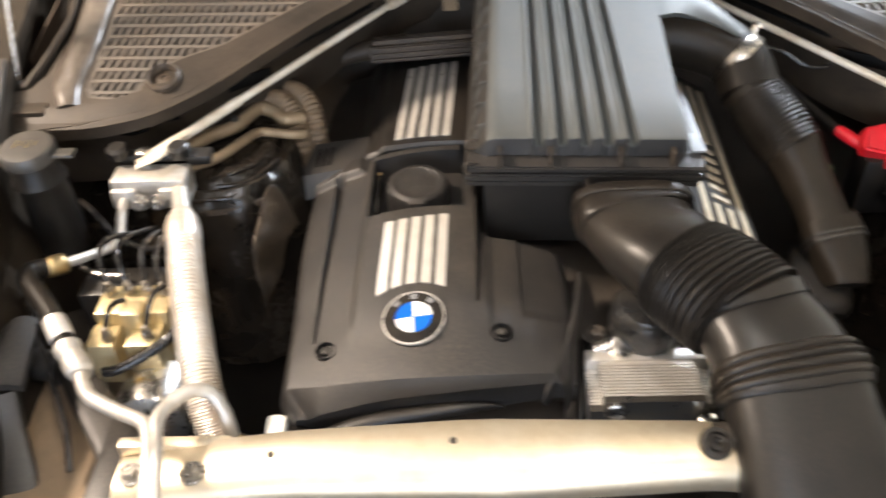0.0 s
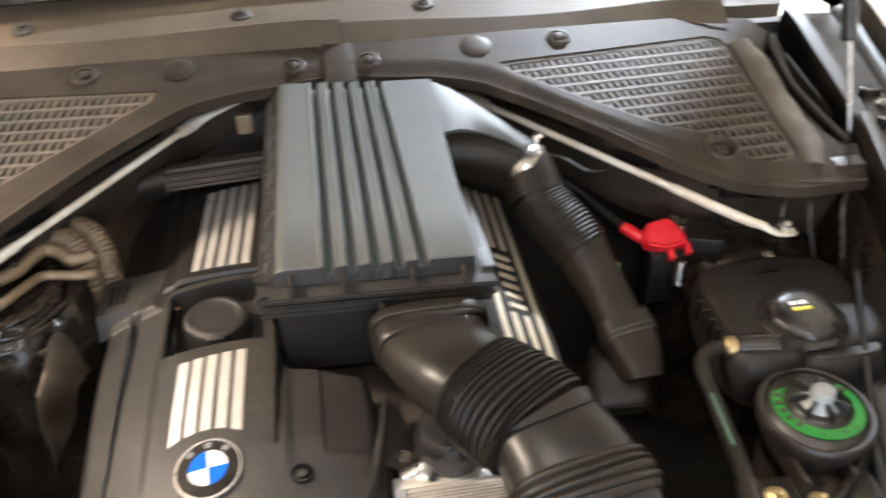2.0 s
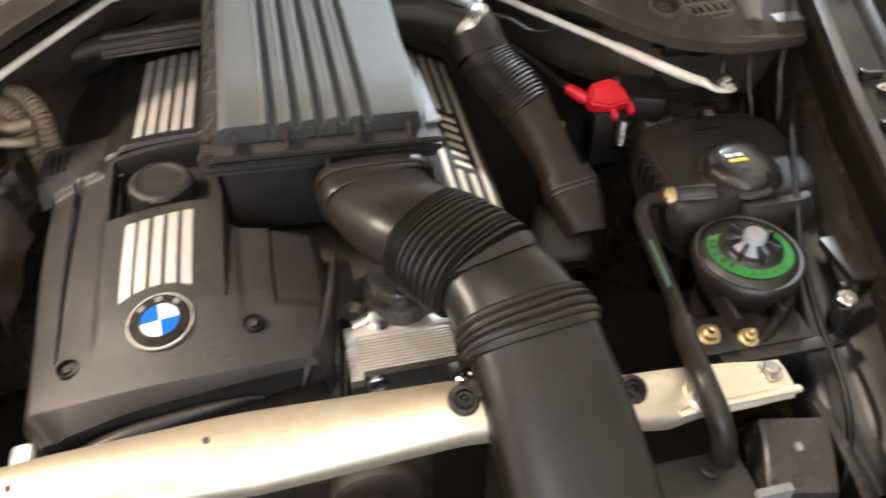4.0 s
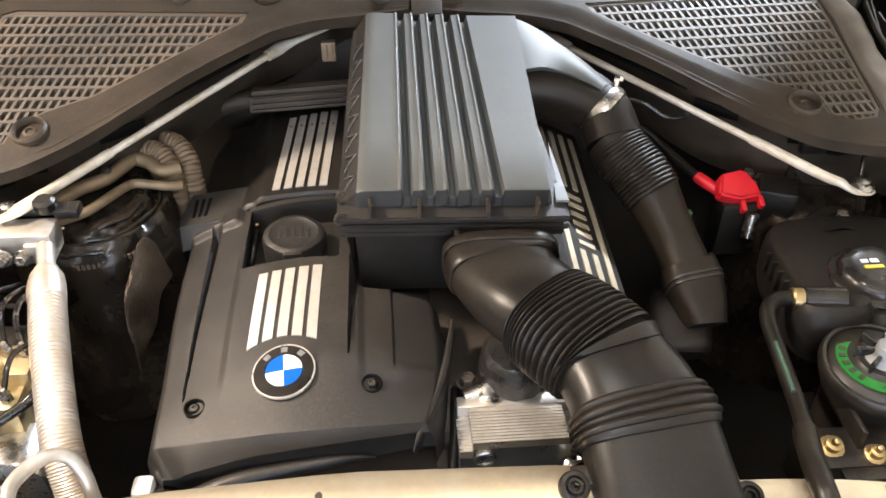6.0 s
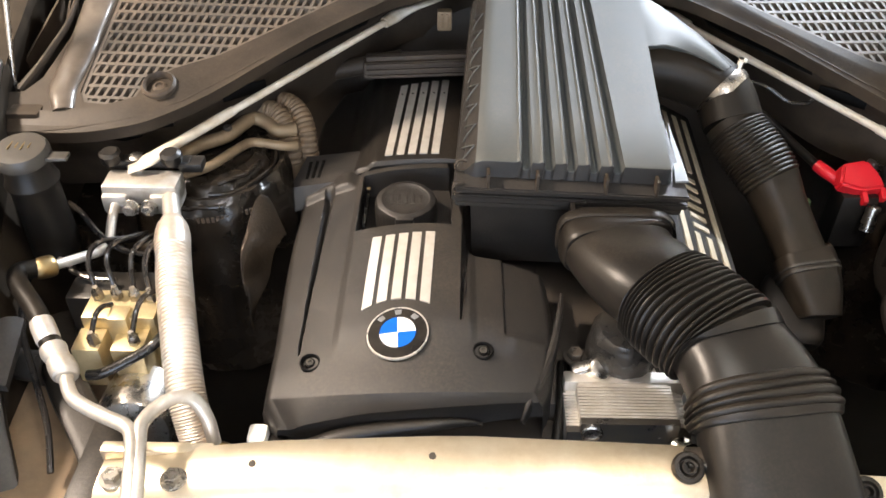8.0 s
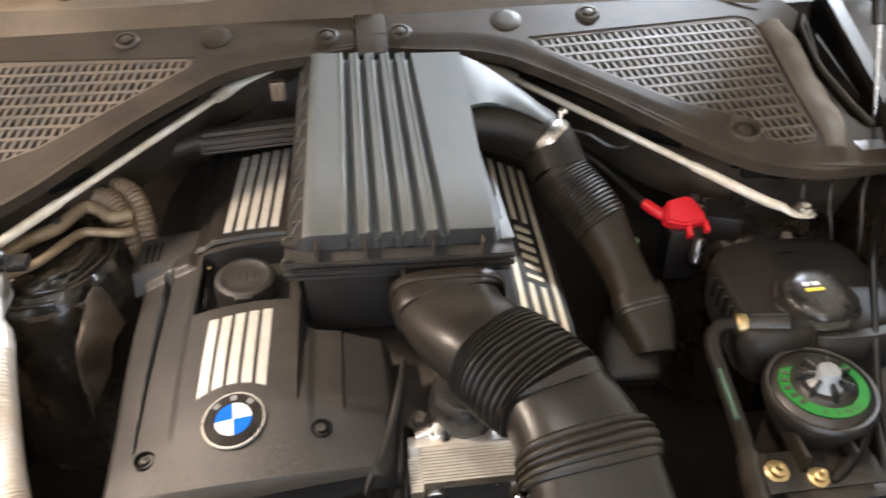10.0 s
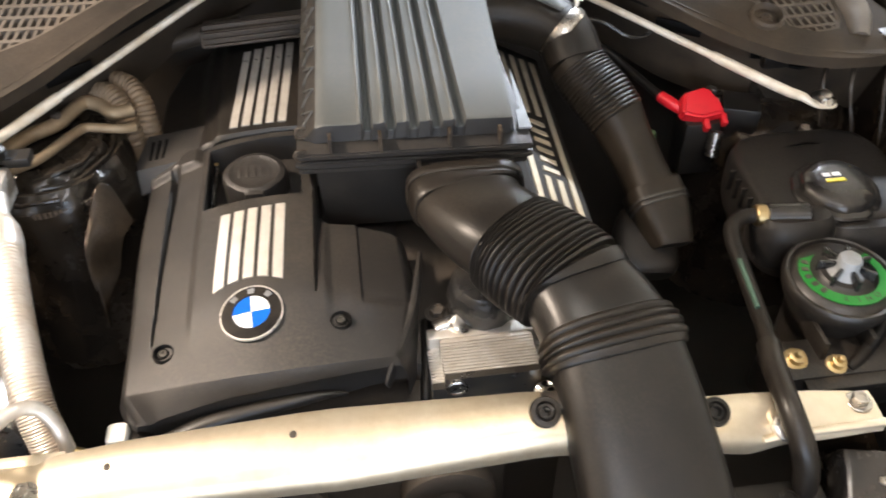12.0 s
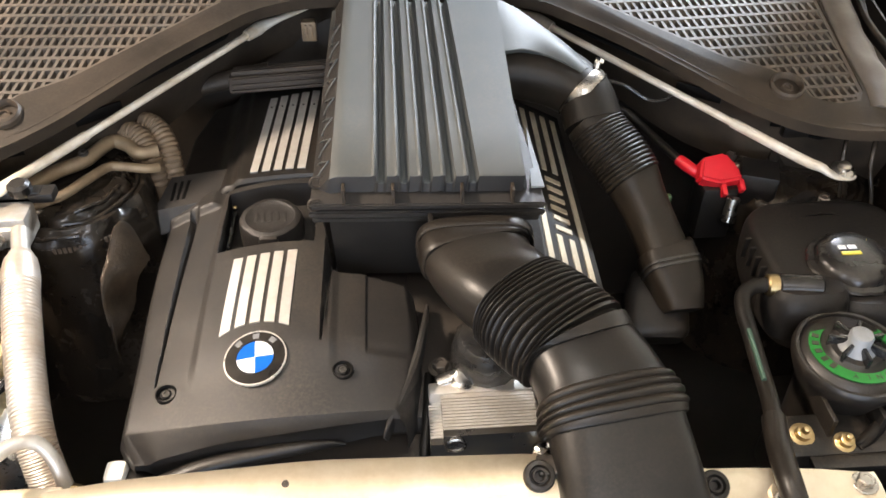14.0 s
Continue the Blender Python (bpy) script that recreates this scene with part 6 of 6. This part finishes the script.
part("relay_case", box(B(), -0.028, 0.028, -0.026, 0.026, -0.06, 0.008, 0.005, mm), BLACK, fb)
part("glossy_pipe", rod(B(), (0.555, 0.895, 0.912), (0.60, 0.925, 0.912), 0.018, 20), GLOSS, fb)
part("stud", rod(B(), (0.49, 0.99, 0.94), (0.495, 0.992, 0.958), 0.008, 12), STEEL, fb)
part("loop_wire", tube(B(), [(0.30, 1.045, 1.06), (0.33, 1.045, 1.05), (0.36, 1.03, 1.035), (0.39, 1.035, 1.03), (0.405, 1.05, 1.03)], 0.003, 8), GLOSS, fb)

# right inner wing details
sd = thing("headlight_stud", (0.614, 0.53, 0.8), "zinc adjuster nut on a black post", "adjuster")
part("post", rod(B(), (0.62, 0.525, 0.72), (0.615, 0.531, 0.895), 0.013, 18), GLOSS, sd)
part("nut", lathe(B(), [(0.0125, 0), (0.0125, 0.012), (0.0105, 0.014), (0.007, 0.014), (0.006, 0.009), (0.001, 0.009)], (0.615, 0.531, 0.893), (0, -0.25, 1), 14), STEEL, sd)
gb = thing("grey_bracket", (0.47, 0.37, 0.78), "dark grey painted sheet bracket with a bolt", "bracket")
def bracket_top(u, v):
    # a pressed sheet: flat field, rolled edges falling away on all sides
    du, dv = max(0.0, abs(u) - 0.78) / 0.22, max(0.0, abs(v) - 0.80) / 0.20
    p = Vector((0.046 * u + 0.006 * v, 0.050 * v - 0.012, -0.030 * du ** 2 - 0.028 * dv ** 2 + 0.004 * (1 - v * v)))
    return Matrix.Translation((0.468, 0.375, 0.862)) @ Matrix.Rotation(-0.2, 4, "Z") @ Matrix.Rotation(0.25, 4, "X") @ p
part("bracket_sheet", sheet(B(), bracket_top, lin(-1, 1, 25), lin(-1, 1, 25), (0, 0, -0.004)), LACQUER, gb)
part("bracket_leg", box(B(), 0.435, 0.500, 0.345, 0.40, 0.76, 0.838, 0.006), BLACK, gb)
part("side_stay", sweep(B(), [(0.512, 0.415, 0.875, 0.012, 0.005), (0.520, 0.38, 0.862, 0.014, 0.005), (0.530, 0.33, 0.835, 0.016, 0.005), (0.538, 0.28, 0.80, 0.016, 0.005)], 10, 4, 4), LACQUER, gb)
part("bracket_bolt", bolt(B(), (0.468, 0.370, 0.861), (0, -0.25, 1), r=0.006, h=0.007, washer=1.6), STEEL, gb)
part("dark_tray", box(B(), 0.27, 0.41, 0.30, 0.395, 0.78, 0.85, 0.008), BLACK, gb)
part("tray_grommet", lathe(B(), [(0.011, 0), (0.011, 0.003), (0.007, 0.004), (0.006, 0.001), (0.001, 0.001)], (0.368, 0.372, 0.85), (0, 0, 1), 20), RUBBER, gb)
part("pale_edge", box(B(), 0.40, 0.44, 0.325, 0.335, 0.80, 0.86, 0.002), GREYCAP, gb)
wl = thing("warning_label", (0.60, 0.345, 0.92), "white paper label with yellow print on the wing panel", "label")
def wing(u, v, h=0.0):
    return (0.50 + 0.11 * u + 0.10 * v - 0.5 * h, 0.20 + 0.22 * v, 0.84 + 0.07 * u ** 1.3 + 0.055 * v + 0.8 * h)
part("wing_panel", sheet(B(), wing, lin(0, 1, 12), lin(0, 1, 12), (0.003, 0, -0.006)), INNER, wl)
def on_wing(u0, u1, v0, v1, h):
    return sheet(B(), lambda u, v: wing(u, v - 0.3 * u, h), lin(u0, u1, 6), lin(v0, v1, 4), (0, 0, -0.0005))
part("label_paper", on_wing(0.04, 0.75, 0.68, 0.80, 0.0015), STICKER, wl)
part("label_mark", on_wing(0.12, 0.2, 0.72, 0.76, 0.0025), YELLOW, wl)
part("label_bar", on_wing(0.33, 0.355, 0.70, 0.78, 0.0025), VOID, wl)
bk = thing("wing_bracket", (0.65, 0.57, 0.8), "black plastic wing bracket with openings", "bracket")
bm = B()
box(bm, 0.635, 0.69, 0.55, 0.63, 0.90, 0.912, 0.004)
box(bm, 0.625, 0.64, 0.55, 0.56, 0.80, 0.90, 0.003)
box(bm, 0.66, 0.70, 0.46, 0.535, 0.86, 0.90, 0.006)
part("bracket_plate", bm, BLACK, bk)
part("drain_hose", tube(B(), [(0.73, 0.88, 0.98), (0.69, 0.82, 0.965), (0.645, 0.72, 0.94), (0.60, 0.62, 0.92), (0.588, 0.56, 0.89), (0.58, 0.50, 0.87), (0.565, 0.42, 0.85), (0.55, 0.37, 0.80), (0.54, 0.35, 0.74)], 0.0045, 10), HOSE, bk)
part("cross_hose", tube(B(), [(0.585, 0.60, 0.90), (0.56, 0.56, 0.885), (0.525, 0.53, 0.875), (0.50, 0.515, 0.868)], 0.008, 10), HOSE, bk)

# ---- inner wing details ----
wp = thing("wing_pleats", (0.66, 0.9, 0.85), "glossy black folded sheet on the inner wing", "body panel")
for k, pts in enumerate((((0.70, 0.955, 1.035), (0.675, 0.935, 1.02), (0.662, 0.905, 0.985), (0.668, 0.885, 0.94), (0.672, 0.87, 0.88)),
                         ((0.73, 0.93, 1.04), (0.705, 0.90, 1.01), (0.70, 0.87, 0.96), (0.705, 0.85, 0.88)),
                         ((0.655, 0.965, 1.03), (0.638, 0.945, 1.005), (0.63, 0.92, 0.97), (0.635, 0.91, 0.93)))):
    part("pleat", sweep(B(), [(*p, 0.007, 0.006) for p in pts], 12, 6, 2.4), TOWER, wp)
part("flat_panel", box(B(), 0.56, 0.74, 1.0, 1.01, 0.85, 1.035, 0.003), TOWER, wp)
part("panel_tab", box(B(), 0.545, 0.585, 0.955, 0.97, 1.005, 1.035, 0.004), BLACK, wp)
LINER = [(0.80, 0.645, 0.97), (0.70, 0.628, 0.94), (0.60, 0.592, 0.90), (0.52, 0.562, 0.87), (0.42, 0.555, 0.84), (0.34, 0.57, 0.82)]
def liner(u, v):
    y = 0.80 - 0.46 * v
    x0 = table([(-a, b) for a, b, c in LINER], -y)
    z0 = table([(-a, c) for a, b, c in LINER], -y)
    x1 = table(RAIL_IN, y) - 0.004
    return (x0 + (x1 - x0) * u, y, z0 - 0.10 * (1 - u) ** 6 - 0.05 * math.sin(math.pi * u) + 0.015 * u)
part("wing_liner", sheet(B(), liner, lin(0, 1, 14), lin(0, 1, 30), (0, 0, -0.003)), BLACK, wp, "dusty black wing liner")

lw = thing("wing_bracket", (-0.67, 0.6, 0.85), "black plastic ribbed bracket on the inner wing", "bracket")
def fork(u, v):
    # a tapering bent arm, thicker towards its foot
    c = Vector((-0.668, 0.650, 0.945)).lerp(Vector((-0.676, 0.560, 0.925)), v)
    w = 0.018 + 0.016 * v
    return c + Vector((w * u, 0.010 * u, -0.012 * u * u))
part("bracket_plate", sheet(B(), fork, lin(-1, 1, 9), lin(0, 1, 10), (0, 0, -0.010)), COVER, lw)
part("bracket_leg", sweep(B(), [(-0.675, 0.565, 0.90, 0.05, 0.02), (-0.66, 0.53, 0.87, 0.046, 0.02), (-0.635, 0.48, 0.84, 0.044, 0.02), (-0.61, 0.43, 0.81, 0.044, 0.02)], 12, 4, 4), BLACK, lw)
part("wing_cable", tube(B(), [(-0.668, 0.74, 0.95), (-0.655, 0.66, 0.93), (-0.625, 0.60, 0.90), (-0.592, 0.54, 0.88), (-0.575, 0.49, 0.86)], 0.004, 8), GLOSS, lw)
part("wing_box", box(B(), -0.545, -0.50, 0.42, 0.56, 0.70, 0.872, 0.008), BLACK, lw)
part("tan_panel", sheet(B(), lambda u, v: (-0.715 + 0.225 * u + 0.04 * v * (1 - u), 0.37 + 0.29 * v, 0.845 - 0.012 * u + 0.006 * math.sin(2.5 * u + 3 * v)), lin(0, 1, 14), lin(0, 1, 18), (0, 0, -0.004)), TAN, lw, "dusty tan panel below the wing")
part("black_strap", sweep(B(), [(-0.66, 0.73, 0.862, 0.05, 0.02), (-0.607, 0.625, 0.862, 0.048, 0.018), (-0.547, 0.542, 0.86, 0.046, 0.018), (-0.493, 0.462, 0.858, 0.046, 0.018), (-0.46, 0.40, 0.855, 0.046, 0.018)], 14, 5, 4), BLACK, lw, "black plastic strap")
part("pipe_stub", lathe(B(), [(0.02, 0), (0.02, 0.075), (0.023, 0.078), (0.023, 0.088), (0.017, 0.088), (0.016, 0.05), (0.001, 0.05)], (-0.715, 0.648, 0.872), (1, -0.15, 0.0), 24), COVER, lw, "dark grey open pipe stub")
part("upper_cable", tube(B(), [(-0.66, 0.86, 0.96), (-0.63, 0.83, 0.965), (-0.60, 0.80, 0.955), (-0.565, 0.775, 0.95), (-0.53, 0.77, 0.945)], 0.004, 8), GLOSS, lw)
part("lower_cable", tube(B(), [(-0.67, 0.80, 0.94), (-0.64, 0.765, 0.93), (-0.60, 0.735, 0.935), (-0.56, 0.73, 0.935)], 0.0035, 8), STEEL, lw)
